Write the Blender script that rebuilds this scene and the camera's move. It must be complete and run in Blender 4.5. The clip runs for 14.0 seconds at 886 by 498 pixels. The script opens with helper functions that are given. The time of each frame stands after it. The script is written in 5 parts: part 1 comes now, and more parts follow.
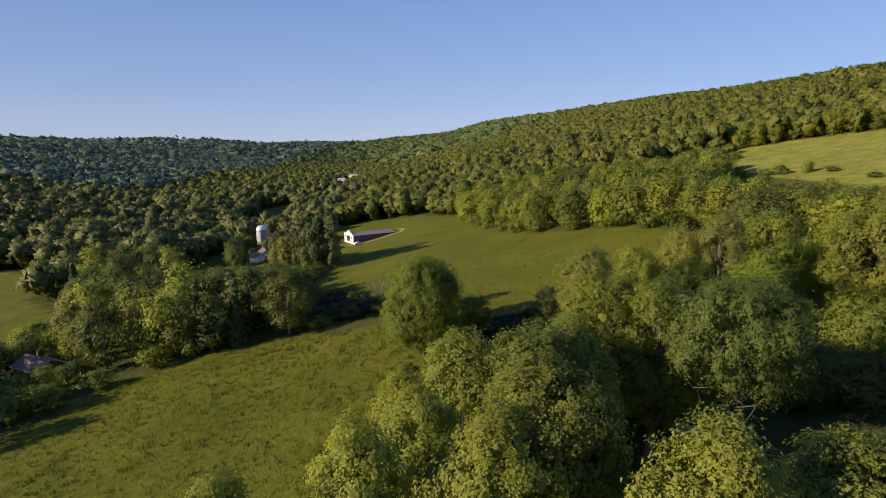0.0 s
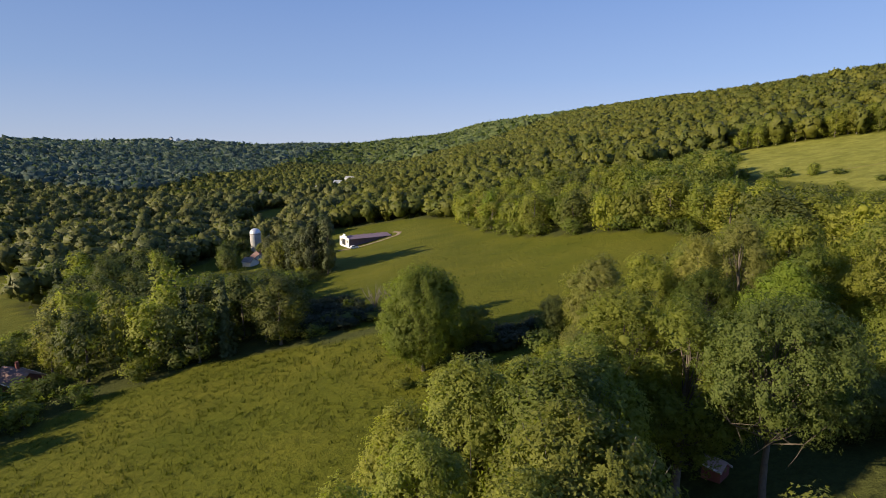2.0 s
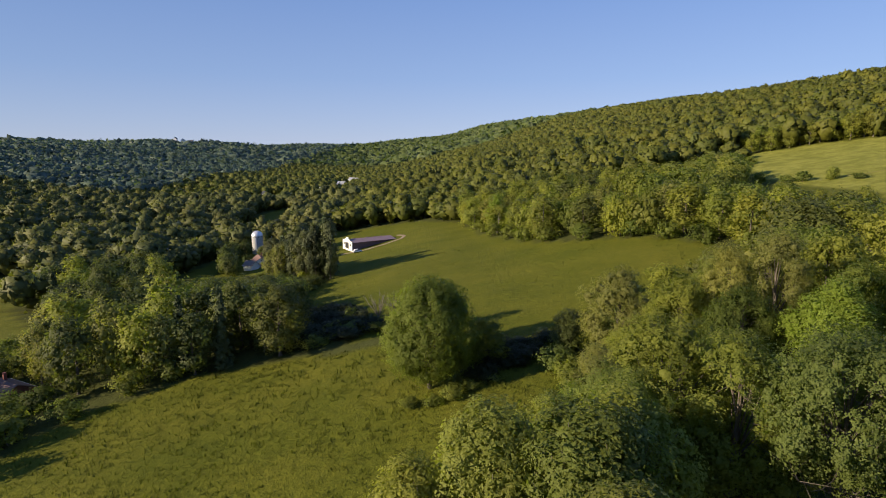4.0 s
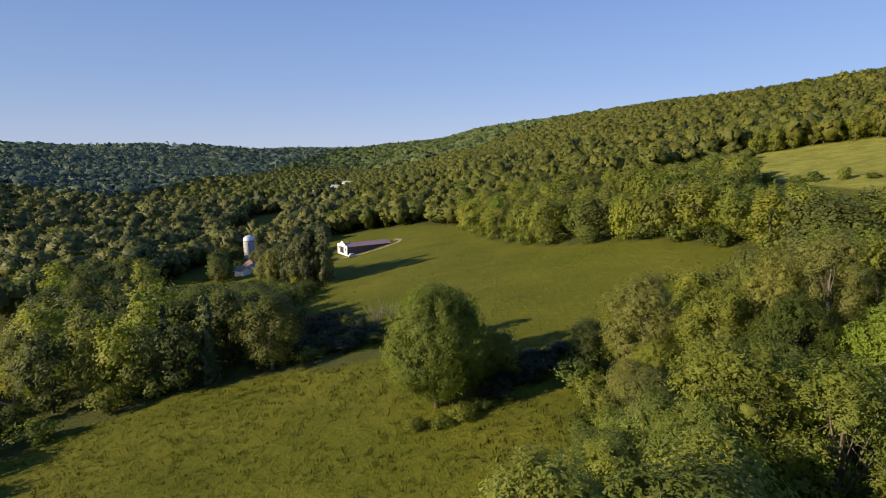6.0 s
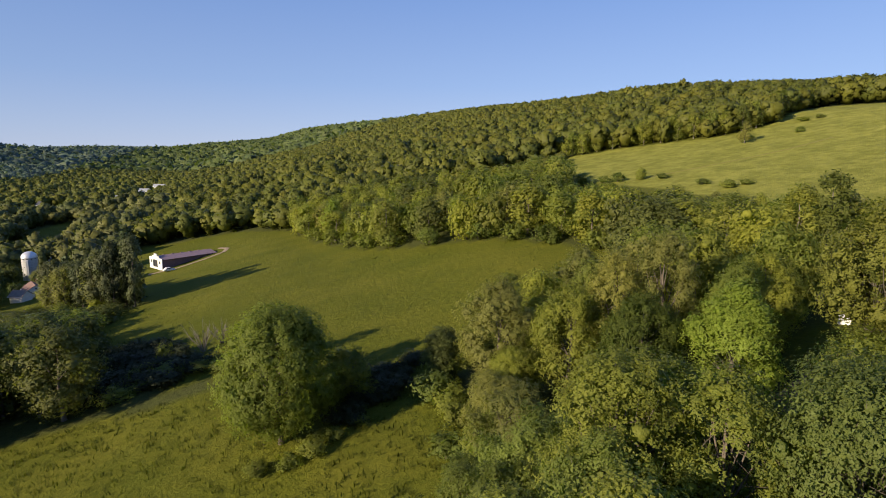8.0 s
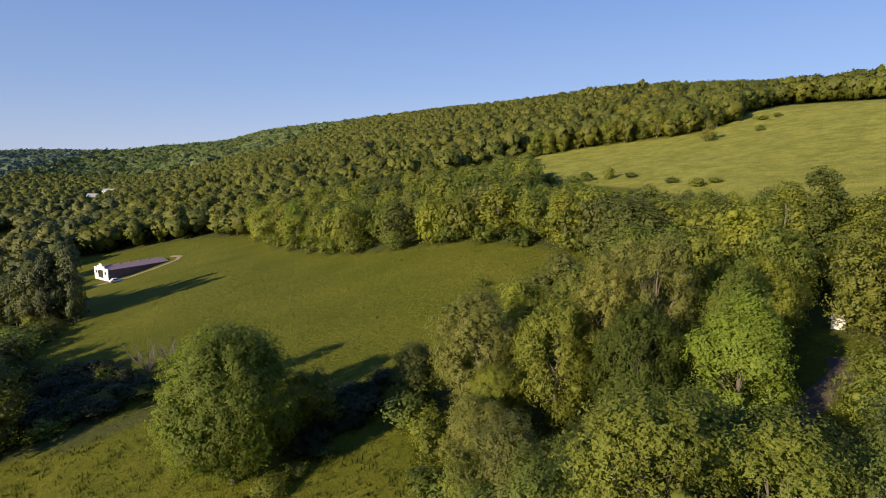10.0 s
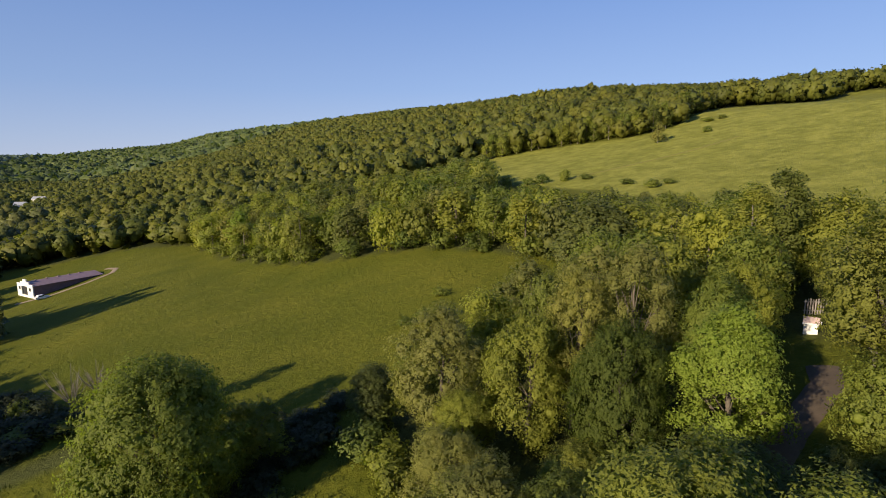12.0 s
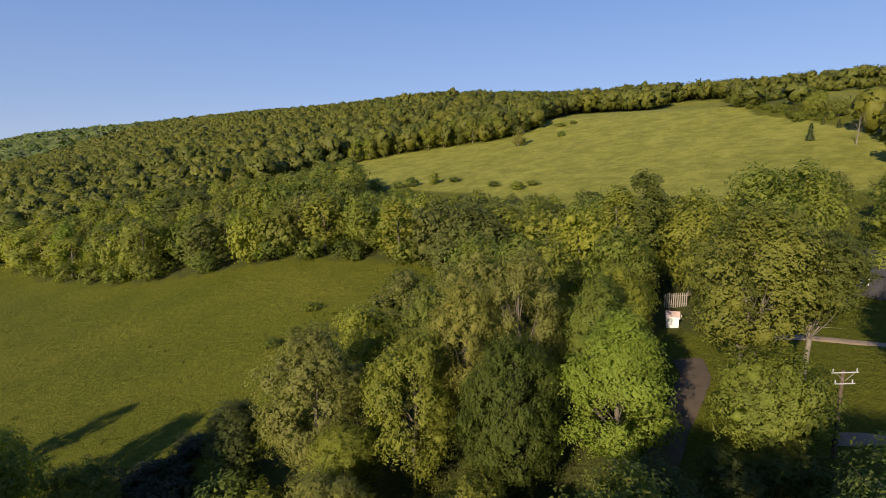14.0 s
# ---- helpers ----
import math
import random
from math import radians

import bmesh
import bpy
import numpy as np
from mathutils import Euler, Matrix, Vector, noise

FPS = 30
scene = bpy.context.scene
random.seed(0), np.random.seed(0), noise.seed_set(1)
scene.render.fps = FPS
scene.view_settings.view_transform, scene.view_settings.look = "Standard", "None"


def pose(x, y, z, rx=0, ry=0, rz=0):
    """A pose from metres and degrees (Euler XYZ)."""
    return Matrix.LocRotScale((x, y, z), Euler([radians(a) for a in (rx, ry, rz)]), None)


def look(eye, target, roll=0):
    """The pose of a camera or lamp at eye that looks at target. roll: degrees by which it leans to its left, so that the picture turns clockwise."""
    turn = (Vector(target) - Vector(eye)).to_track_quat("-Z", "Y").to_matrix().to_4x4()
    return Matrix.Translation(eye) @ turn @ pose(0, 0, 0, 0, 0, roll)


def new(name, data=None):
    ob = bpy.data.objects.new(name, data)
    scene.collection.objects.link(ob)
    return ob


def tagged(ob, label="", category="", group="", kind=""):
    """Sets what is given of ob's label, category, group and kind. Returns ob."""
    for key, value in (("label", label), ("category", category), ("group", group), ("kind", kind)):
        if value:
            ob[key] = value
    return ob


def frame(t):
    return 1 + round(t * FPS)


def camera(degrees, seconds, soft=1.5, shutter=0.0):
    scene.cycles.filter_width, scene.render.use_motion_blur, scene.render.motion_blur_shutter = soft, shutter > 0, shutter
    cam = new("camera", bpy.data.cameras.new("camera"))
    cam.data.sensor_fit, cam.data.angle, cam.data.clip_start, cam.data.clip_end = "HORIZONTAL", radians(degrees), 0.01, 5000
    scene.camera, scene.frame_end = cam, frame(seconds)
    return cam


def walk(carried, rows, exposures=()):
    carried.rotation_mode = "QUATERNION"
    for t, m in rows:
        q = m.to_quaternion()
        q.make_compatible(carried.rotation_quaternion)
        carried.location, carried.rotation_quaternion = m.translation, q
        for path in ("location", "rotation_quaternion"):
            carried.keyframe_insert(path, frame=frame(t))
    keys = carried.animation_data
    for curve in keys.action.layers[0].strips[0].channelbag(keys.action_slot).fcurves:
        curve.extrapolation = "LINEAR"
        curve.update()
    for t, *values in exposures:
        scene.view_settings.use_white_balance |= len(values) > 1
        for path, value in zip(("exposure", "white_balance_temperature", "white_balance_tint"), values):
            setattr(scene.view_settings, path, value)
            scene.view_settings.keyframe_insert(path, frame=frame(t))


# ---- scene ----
cam = camera(79.2, 14.0, 0.95)
PATH = [
    (0, look((0.00, 0.00, 37.06), (6.42, 97.98, 18.10), 0.09)),
    (0.5, look((-0.03, 1.31, 37.03), (6.54, 99.30, 18.22), 0.10)),
    (1, look((-0.11, 2.68, 37.10), (6.66, 100.67, 18.34), 0.11)),
    (1.5, look((-0.17, 4.07, 37.10), (6.84, 102.06, 18.41), 0.22)),
    (2, look((-0.20, 5.42, 37.12), (6.92, 103.40, 18.46), 0.12)),
    (2.5, look((-0.23, 6.83, 37.18), (7.09, 104.80, 18.54), 0.23)),
    (3, look((-0.36, 8.28, 37.30), (7.11, 106.25, 18.65), 0.24)),
    (3.5, look((-0.51, 9.78, 37.36), (7.20, 107.74, 18.82), 0.35)),
    (4, look((-0.55, 11.30, 37.44), (5.91, 109.37, 18.98), 0.29)),
    (4.2, look((-0.64, 11.88, 37.36), (5.58, 109.99, 19.04), 0.28)),
    (6.3, look((-2.23, 20.03, 36.24), (6.28, 118.07, 18.50), 0.08)),
    (6.5, look((-2.21, 20.75, 36.23), (10.15, 118.38, 18.47), 0.15)),
    (7, look((-2.43, 22.39, 36.18), (21.09, 117.98, 18.59), 0.54)),
    (7.5, look((-2.35, 24.15, 36.18), (28.41, 117.68, 18.67), 0.55)),
    (8, look((-2.27, 25.70, 36.21), (34.93, 116.89, 18.86), 0.63)),
    (8.2, look((-2.25, 26.34, 36.31), (36.40, 116.90, 18.87), 0.59)),
    (10.3, look((0.15, 33.48, 35.76), (45.26, 121.11, 18.86), 0.16)),
    (10.5, look((0.45, 34.14, 35.68), (47.26, 120.89, 18.87), 0.13)),
    (11, look((1.05, 35.53, 35.80), (50.96, 120.55, 19.00), 0.06)),
    (11.5, look((1.47, 36.79, 35.86), (51.83, 121.56, 19.19), -0.02)),
    (12, look((1.94, 37.89, 35.98), (52.56, 122.52, 19.37), -0.21)),
    (12.5, look((2.66, 38.97, 35.97), (58.41, 120.33, 19.46), -0.20)),
    (13, look((3.41, 40.24, 35.99), (68.19, 114.60, 19.46), -0.24)),
    (13.5, look((4.12, 41.40, 36.02), (71.85, 113.11, 19.63), -0.32)),
    (14, look((4.75, 42.44, 36.06), (74.36, 112.39, 19.88), -0.35)),
]
walk(cam, PATH, [(0, 0.83), (8, 0.87), (14, 0.75)])

# ---- light ----
SUN_AZ, SUN_EL = radians(256), radians(19.5)
world = bpy.data.worlds.new("sky")
scene.world = world
world.use_nodes = True
wn = world.node_tree
sky = wn.nodes.new("ShaderNodeTexSky")
sky.sky_type = "NISHITA"
sky.sun_disc = False
sky.sun_elevation, sky.sun_rotation = SUN_EL, SUN_AZ
sky.altitude, sky.air_density, sky.dust_density, sky.ozone_density = 300, 0.85, 0.0, 3.5
# clear evening air: the sky pales evenly towards the horizon
place = wn.nodes.new("ShaderNodeTexCoord")
split = wn.nodes.new("ShaderNodeSeparateXYZ")
wn.links.new(place.outputs["Generated"], split.inputs[0])
fade = wn.nodes.new("ShaderNodeValToRGB")
wn.links.new(split.outputs[2], fade.inputs[0])
fade.color_ramp.elements.new(0.12)
fade.color_ramp.elements.new(0.35)
for e, (p, col) in zip(fade.color_ramp.elements, ((0.0, (0.315, 0.37, 0.515)), (0.12, (0.205, 0.295, 0.50)), (0.35, (0.095, 0.185, 0.43)), (1.0, (0.04, 0.09, 0.27)))):
    e.position, e.color = p, (*col, 1)
scale = wn.nodes.new("ShaderNodeVectorMath")
scale.operation = "SCALE"
# the sky opposite the low sun is a little brighter
east = wn.nodes.new("ShaderNodeMath")
east.operation, east.inputs[1].default_value, east.inputs[2].default_value = "MULTIPLY_ADD", 1.9, 9.7
wn.links.new(split.outputs[0], east.inputs[0])
wn.links.new(east.outputs[0], scale.inputs[3])
wn.links.new(fade.outputs[0], scale.inputs[0])
tint = wn.nodes.new("ShaderNodeMix")
tint.data_type, tint.blend_type = "RGBA", "MIX"
tint.inputs[0].default_value = 0.9
wn.links.new(sky.outputs[0], tint.inputs[6])
wn.links.new(scale.outputs[0], tint.inputs[7])
wn.links.new(tint.outputs[2], wn.nodes["Background"].inputs[0])
wn.nodes["Background"].inputs[1].default_value = 0.085
sun = new("sun", bpy.data.lights.new("sun", "SUN"))
sun.data.energy, sun.data.angle, sun.data.color = 4.4, radians(0.6), (1.0, 0.83, 0.60)
to_sun = Vector((math.sin(SUN_AZ) * math.cos(SUN_EL), math.cos(SUN_AZ) * math.cos(SUN_EL), math.sin(SUN_EL)))
sun.matrix_world = look(to_sun * 200, (0, 0, 0))


# ---- materials ----
def nodes_of(name):
    m = bpy.data.materials.new(name)
    m.use_nodes = True
    nt = m.node_tree
    return m, nt, nt.nodes["Principled BSDF"]


def ramp(nt, fac, stops):
    r = nt.nodes.new("ShaderNodeValToRGB")
    while len(r.color_ramp.elements) < len(stops):
        r.color_ramp.elements.new(0.5)
    for e, (p, c) in zip(r.color_ramp.elements, stops):
        e.position, e.color = p, (*c, 1)
    nt.links.new(fac, r.inputs[0])
    return r.outputs[0]


def noise_tex(nt, scale, detail=4, rough=0.6, coords="Object"):
    tc = nt.nodes.new("ShaderNodeTexCoord")
    n = nt.nodes.new("ShaderNodeTexNoise")
    n.inputs["Scale"].default_value, n.inputs["Detail"].default_value = scale, detail
    n.inputs["Roughness"].default_value = rough
    nt.links.new(tc.outputs[coords], n.inputs["Vector"])
    return n.outputs["Fac"]


def mix(nt, fac, a, b, mode="MIX"):
    n = nt.nodes.new("ShaderNodeMix")
    n.data_type, n.blend_type = "RGBA", mode
    for sock, v in ((n.inputs[0], fac), (n.inputs[6], a), (n.inputs[7], b)):
        if isinstance(v, bpy.types.NodeSocket):
            nt.links.new(v, sock)
        else:
            sock.default_value = v if not isinstance(v, tuple) else (*v, 1)
    return n.outputs[2]


def bump(nt, bsdf, height, strength=0.4, dist=0.05):
    b = nt.nodes.new("ShaderNodeBump")
    b.inputs["Strength"].default_value, b.inputs["Distance"].default_value = strength, dist
    nt.links.new(height, b.inputs["Height"])
    nt.links.new(b.outputs[0], bsdf.inputs["Normal"])


def plain(name, dark, light, scale=3.0, rough=0.7, metal=0.0, relief=0.2, fine=30.0):
    """Weathered surface: broad stains and a fine grain between two colours."""
    m, nt, bs = nodes_of(name)
    big = noise_tex(nt, scale, 5, 0.65)
    small = noise_tex(nt, fine, 3, 0.6)
    c = ramp(nt, big, [(0.3, dark), (0.7, light)])
    c = mix(nt, 0.35, c, ramp(nt, small, [(0.3, dark), (0.7, light)]))
    nt.links.new(c, bs.inputs["Base Color"])
    bs.inputs["Roughness"].default_value, bs.inputs["Metallic"].default_value = rough, metal
    bump(nt, bs, small, relief, 0.02)
    return m


def foliage(name, deep, mid, tip, through_light=0.52, leafy=0.65, grain=2.4, relief=0.35):
    """Leaves: tint differs leaf by leaf, branch by branch and tree by tree."""
    m, nt, bs = nodes_of(name)
    geo, info = nt.nodes.new("ShaderNodeNewGeometry"), nt.nodes.new("ShaderNodeObjectInfo")
    att = nt.nodes.new("ShaderNodeAttribute")
    att.attribute_name = "tint"
    leaf = ramp(nt, geo.outputs["Random Per Island"], [(0.0, deep), (0.5, mid), (1.0, tip)])
    clump = ramp(nt, noise_tex(nt, 0.45, 2, 0.5), [(0.3, deep), (0.7, tip)])
    c = mix(nt, leafy, clump, leaf)
    add = nt.nodes.new("ShaderNodeMath")
    add.operation = "ADD"
    nt.links.new(info.outputs["Random"], add.inputs[0])
    nt.links.new(att.outputs["Fac"], add.inputs[1])
    frac = nt.nodes.new("ShaderNodeMath")
    frac.operation = "FRACT"
    nt.links.new(add.outputs[0], frac.inputs[0])
    per_tree = ramp(nt, frac.outputs[0], [(0.0, (0.54, 0.64, 0.68)), (0.2, (0.88, 0.95, 1.0)), (0.4, (1.06, 1.06, 1.0)),
                                         (0.6, (0.74, 0.88, 0.98)), (0.8, (1.0, 1.08, 1.12)), (1.0, (1.16, 1.18, 1.04))])
    c = mix(nt, 1.0, c, per_tree, "MULTIPLY")
    nt.links.new(c, bs.inputs["Base Color"])
    bs.inputs["Roughness"].default_value = 0.55
    bs.inputs["Specular IOR Level"].default_value = 0.25
    bump(nt, bs, noise_tex(nt, grain, 3, 0.7), 0.6, relief)
    tr = nt.nodes.new("ShaderNodeBsdfTranslucent")
    nt.links.new(mix(nt, 1.0, c, (1.1, 1.25, 0.5), "MULTIPLY"), tr.inputs["Color"])
    ms = nt.nodes.new("ShaderNodeMixShader")
    ms.inputs[0].default_value = through_light
    nt.links.new(bs.outputs[0], ms.inputs[1])
    nt.links.new(tr.outputs[0], ms.inputs[2])
    nt.links.new(ms.outputs[0], nt.nodes["Material Output"].inputs["Surface"])
    return m


LEAF = {
    "oak": foliage("oak_leaves", (0.192, 0.197, 0.033), (0.258, 0.260, 0.042), (0.335, 0.329, 0.055)),
    # oak leaves darkened: shade of the west wood and lane put into the colour
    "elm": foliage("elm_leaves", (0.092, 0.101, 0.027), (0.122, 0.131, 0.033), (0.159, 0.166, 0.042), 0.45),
    "spread": foliage("spreading_tree_leaves", (0.135, 0.152, 0.036), (0.176, 0.197, 0.045), (0.222, 0.246, 0.058)),
    "maple": foliage("maple_leaves", (0.201, 0.230, 0.032), (0.257, 0.294, 0.041), (0.315, 0.357, 0.054)),
    "olive": foliage("ash_leaves", (0.209, 0.211, 0.040), (0.273, 0.276, 0.050), (0.345, 0.346, 0.067)),
    "brown": foliage("rusty_leaves", (0.209, 0.194, 0.052), (0.267, 0.248, 0.064), (0.329, 0.305, 0.081)),
    "birch": foliage("birch_leaves", (0.164, 0.166, 0.032), (0.213, 0.214, 0.040), (0.271, 0.269, 0.052)),
    "conifer": foliage("conifer_needles", (0.051, 0.065, 0.024), (0.085, 0.101, 0.035), (0.131, 0.146, 0.050), 0.22),
    "evergreen": foliage("evergreen_needles", (0.066, 0.072, 0.026), (0.103, 0.108, 0.039), (0.154, 0.152, 0.055), 0.25),
    "shrub": foliage("shrub_leaves", (0.154, 0.167, 0.031), (0.200, 0.216, 0.040), (0.258, 0.271, 0.051)),
    "valley": foliage("valley_leaves", (0.105, 0.108, 0.031), (0.134, 0.134, 0.036), (0.169, 0.164, 0.043), 0.36, 0.4, 0.8, 0.5),
    "wood": foliage("woodland_leaves", (0.110, 0.112, 0.018), (0.141, 0.140, 0.022), (0.171, 0.169, 0.027), 0.36, 0.4, 0.7, 0.6),
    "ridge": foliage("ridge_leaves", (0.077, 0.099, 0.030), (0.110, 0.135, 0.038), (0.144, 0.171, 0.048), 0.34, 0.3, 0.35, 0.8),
    # the blue of distant haze is mixed into this leaf colour
    "far": foliage("hazed_leaves", (0.100, 0.129, 0.093), (0.118, 0.152, 0.104), (0.140, 0.174, 0.115), 0.3, 0.25, 0.3, 0.7),
}
# near-black leaves: deep shadow painted as colour
LEAF["thicket"] = foliage("shade_thicket_leaves", (0.030, 0.036, 0.014), (0.044, 0.051, 0.018), (0.062, 0.069, 0.023), 0.3)
LEAF["round"] = foliage("lone_oak_leaves", (0.147, 0.164, 0.028), (0.192, 0.210, 0.035), (0.243, 0.256, 0.044), 0.56)
BARK = plain("bark", (0.06, 0.048, 0.036), (0.17, 0.14, 0.11), 1.5, 0.9, 0, 0.6, 14)
PALE_BARK = plain("pale_bark", (0.10, 0.085, 0.065), (0.23, 0.205, 0.165), 1.2, 0.85, 0, 0.5, 12)


# ---- the lie of the land ----
def smooth(v, a, b):
    s = np.clip((np.asarray(v, float) - a) / (b - a), 0, 1)
    return s * s * (3 - 2 * s)


def profile(x):
    """Height of the valley side, from the west ridge across the valley floor up to the east ridge."""
    xs = (-4000, -1500, -900, -700, -420, -250, -86, -30, 9, 35, 60, 100, 149, 208, 300, 450, 600, 900, 4000)
    zs = (52, 45, 44, 39, 0, -18, -16, -8, 0.0, 4, 10, 18, 28, 40, 65, 106, 122, 116, 100)
    x = np.asarray(x, float)
    w = 6 + 0.08 * np.abs(x)
    return sum(np.interp(x + k * w, xs, zs) for k in (-1, -0.5, 0, 0.5, 1)) / 5


def shoulder(x):
    """How far the east ridge is lower behind the pasture than further north."""
    return np.interp(x, (208, 300, 420, 520, 650, 800, 4000), (0, 3, 21, 22, 13, 9, 9))


def ground(x, y):
    x, y = np.asarray(x, float), np.asarray(y, float)
    z = profile(x)
    z = z - 5 * smooth(y, 110, 280) * smooth(x, 110, 20)
    z = z - shoulder(x) * smooth(y, 620, 280) - 1.5 * smooth(y, 300, 90) * smooth(x, 330, 520)
    z = z + 14 * smooth(y, 650, 1300) * smooth(x, 200, 450)
    z = z + 8 * np.exp(-((x - 45) / 35) ** 2 - ((y - 35) / 38) ** 2)
    z = z + smooth(y, 1400, 3300) * np.interp(x, (-2200, -1200, -700, -535, -70, 290, 600, 1500), (-8, -16, -10, 30, 86, 38, 32, 40))
    z = z + 18 * np.exp(-((x + 845) / 210) ** 2 - ((y - 2130) / 150) ** 2)
    z = z - 17 * np.exp(-((x + 830) / 120) ** 2 - ((y - 1560) / 300) ** 2) + 9 * np.exp(-((x + 960) / 130) ** 2 - ((y - 1300) / 250) ** 2)
    z = z + 3.0 * np.sin(x / 97 + 1.3) * np.sin(y / 83) * smooth(np.hypot(x, y), 320, 600)
    return z


def inside(x, y, poly):
    """Whether points lie in a polygon of the plan."""
    x, y = np.asarray(x, float), np.asarray(y, float)
    hit = np.zeros(x.shape, bool)
    for (x0, y0), (x1, y1) in zip(poly, poly[1:] + poly[:1]):
        if y0 != y1:
            hit ^= ((y0 > y) != (y1 > y)) & (x < (x1 - x0) * (y - y0) / (y1 - y0) + x0)
    return hit


FIELD = [(-80, 60), (-72, 91), (-63, 109), (-43, 122), (-10, 119), (8, 118), (20, 112), (24, 92), (30, 80), (30, 60), (20, 44), (0, 30), (-30, 10), (-80, 10)]
MEADOW = [(-36, 182), (-22, 140), (-10, 124), (8, 118), (20, 112), (24, 95), (38, 97), (56, 100), (70, 104), (84, 114), (79, 142), (73, 164), (52, 186), (41, 211),
          (34, 240), (27, 300), (6, 330), (-20, 345), (-48, 352), (-60, 300), (-42, 250), (-30, 215)]
PASTURE = [(178, 306), (166, 262), (150, 238), (138, 205), (136, 170), (134, 142), (126, 118), (122, 96), (134, 72), (164, 56), (196, 58), (216, 66), (236, 77), (253, 92), (273, 117), (294, 126), (318, 150), (338, 186), (352, 216), (364, 244), (352, 264), (300, 242), (257, 226), (239, 232), (210, 275), (197, 284)]
UPPER = [(252, 62), (270, 84), (286, 104), (330, 116), (440, 146), (440, 70), (300, 58)]
STRIP = [(318, 148), (340, 190), (440, 222), (440, 186), (334, 138)]
HEDGE = [(198, 40), (204, 58), (220, 67), (236, 76), (253, 90), (273, 115), (294, 124), (322, 142), (336, 136), (334, 114), (286, 106), (252, 60)]
WEST = [(-106, 154), (-117, 178), (-138, 198), (-158, 248), (-200, 262), (-270, 235), (-270, 120), (-150, 118)]
YARD = [(50, 38), (92, 34), (98, 62), (76, 58), (70, 72), (60, 72), (54, 60), (46, 58), (46, 46)]
FARMYARD = [(-90, 230), (-104, 262), (-100, 320), (-60, 318), (-58, 262), (-64, 234)]
GLADE = [(-112, 352), (-86, 348), (-94, 440), (-104, 500), (-112, 535), (-132, 525), (-130, 440)]
VILLAGE = [(-118, 640), (-88, 640), (-70, 880), (-104, 880)]
VILLAGE_WEST = [(-184, 600), (-140, 590), (-120, 660), (-176, 680)]
PATCH = [(292, 500), (316, 490), (322, 512), (300, 522)]
HILLTOP = [(-930, 2040), (-760, 2020), (-740, 2200), (-890, 2240)]
PATCH_HIGH = [(470, 640), (510, 620), (520, 650), (480, 668)]
OPEN = (FIELD, MEADOW, PASTURE, UPPER, STRIP, HEDGE, WEST, YARD, FARMYARD, GLADE, VILLAGE, VILLAGE_WEST, PATCH, PATCH_HIGH, HILLTOP)


def is_open(x, y):
    hit = np.zeros(np.shape(x), bool)
    for p in OPEN:
        hit |= inside(x, y, p)
    return hit


def lines(fine_from, fine_to, step, low, high, growth=1.12):
    """Grid lines, close over the near land and wider and wider away from it."""
    mid = list(np.arange(fine_from, fine_to + step, step))
    up, d = [], step
    while (up or mid)[-1] < high:
        d *= growth
        up.append((up or mid)[-1] + d)
    down, d, v = [], step, mid[0]
    while v > low:
        d *= growth
        v -= d
        down.append(v)
    return np.array(down[::-1] + mid + up)


def mesh_from(name, verts, faces, material, attrs=None, smooth_faces=False, normals=None):
    me = bpy.data.meshes.new(name)
    verts, faces = np.asarray(verts, np.float32), np.asarray(faces, np.int32)
    n, k = len(faces), faces.shape[1]
    me.vertices.add(len(verts))
    me.vertices.foreach_set("co", verts.ravel())
    me.loops.add(n * k)
    me.loops.foreach_set("vertex_index", faces.ravel())
    me.polygons.add(n)
    me.polygons.foreach_set("loop_start", np.arange(0, n * k, k, dtype=np.int32))
    me.update(calc_edges=True)
    for key, values in (attrs or {}).items():
        a = me.attributes.new(key, "FLOAT", "POINT")
        a.data.foreach_set("value", np.asarray(values, np.float32))
    me.polygons.foreach_set("use_smooth", np.full(n, smooth_faces or normals is not None))
    if normals is not None:
        me.normals_split_custom_set_from_vertices(normals)
    me.materials.append(material)
    return me


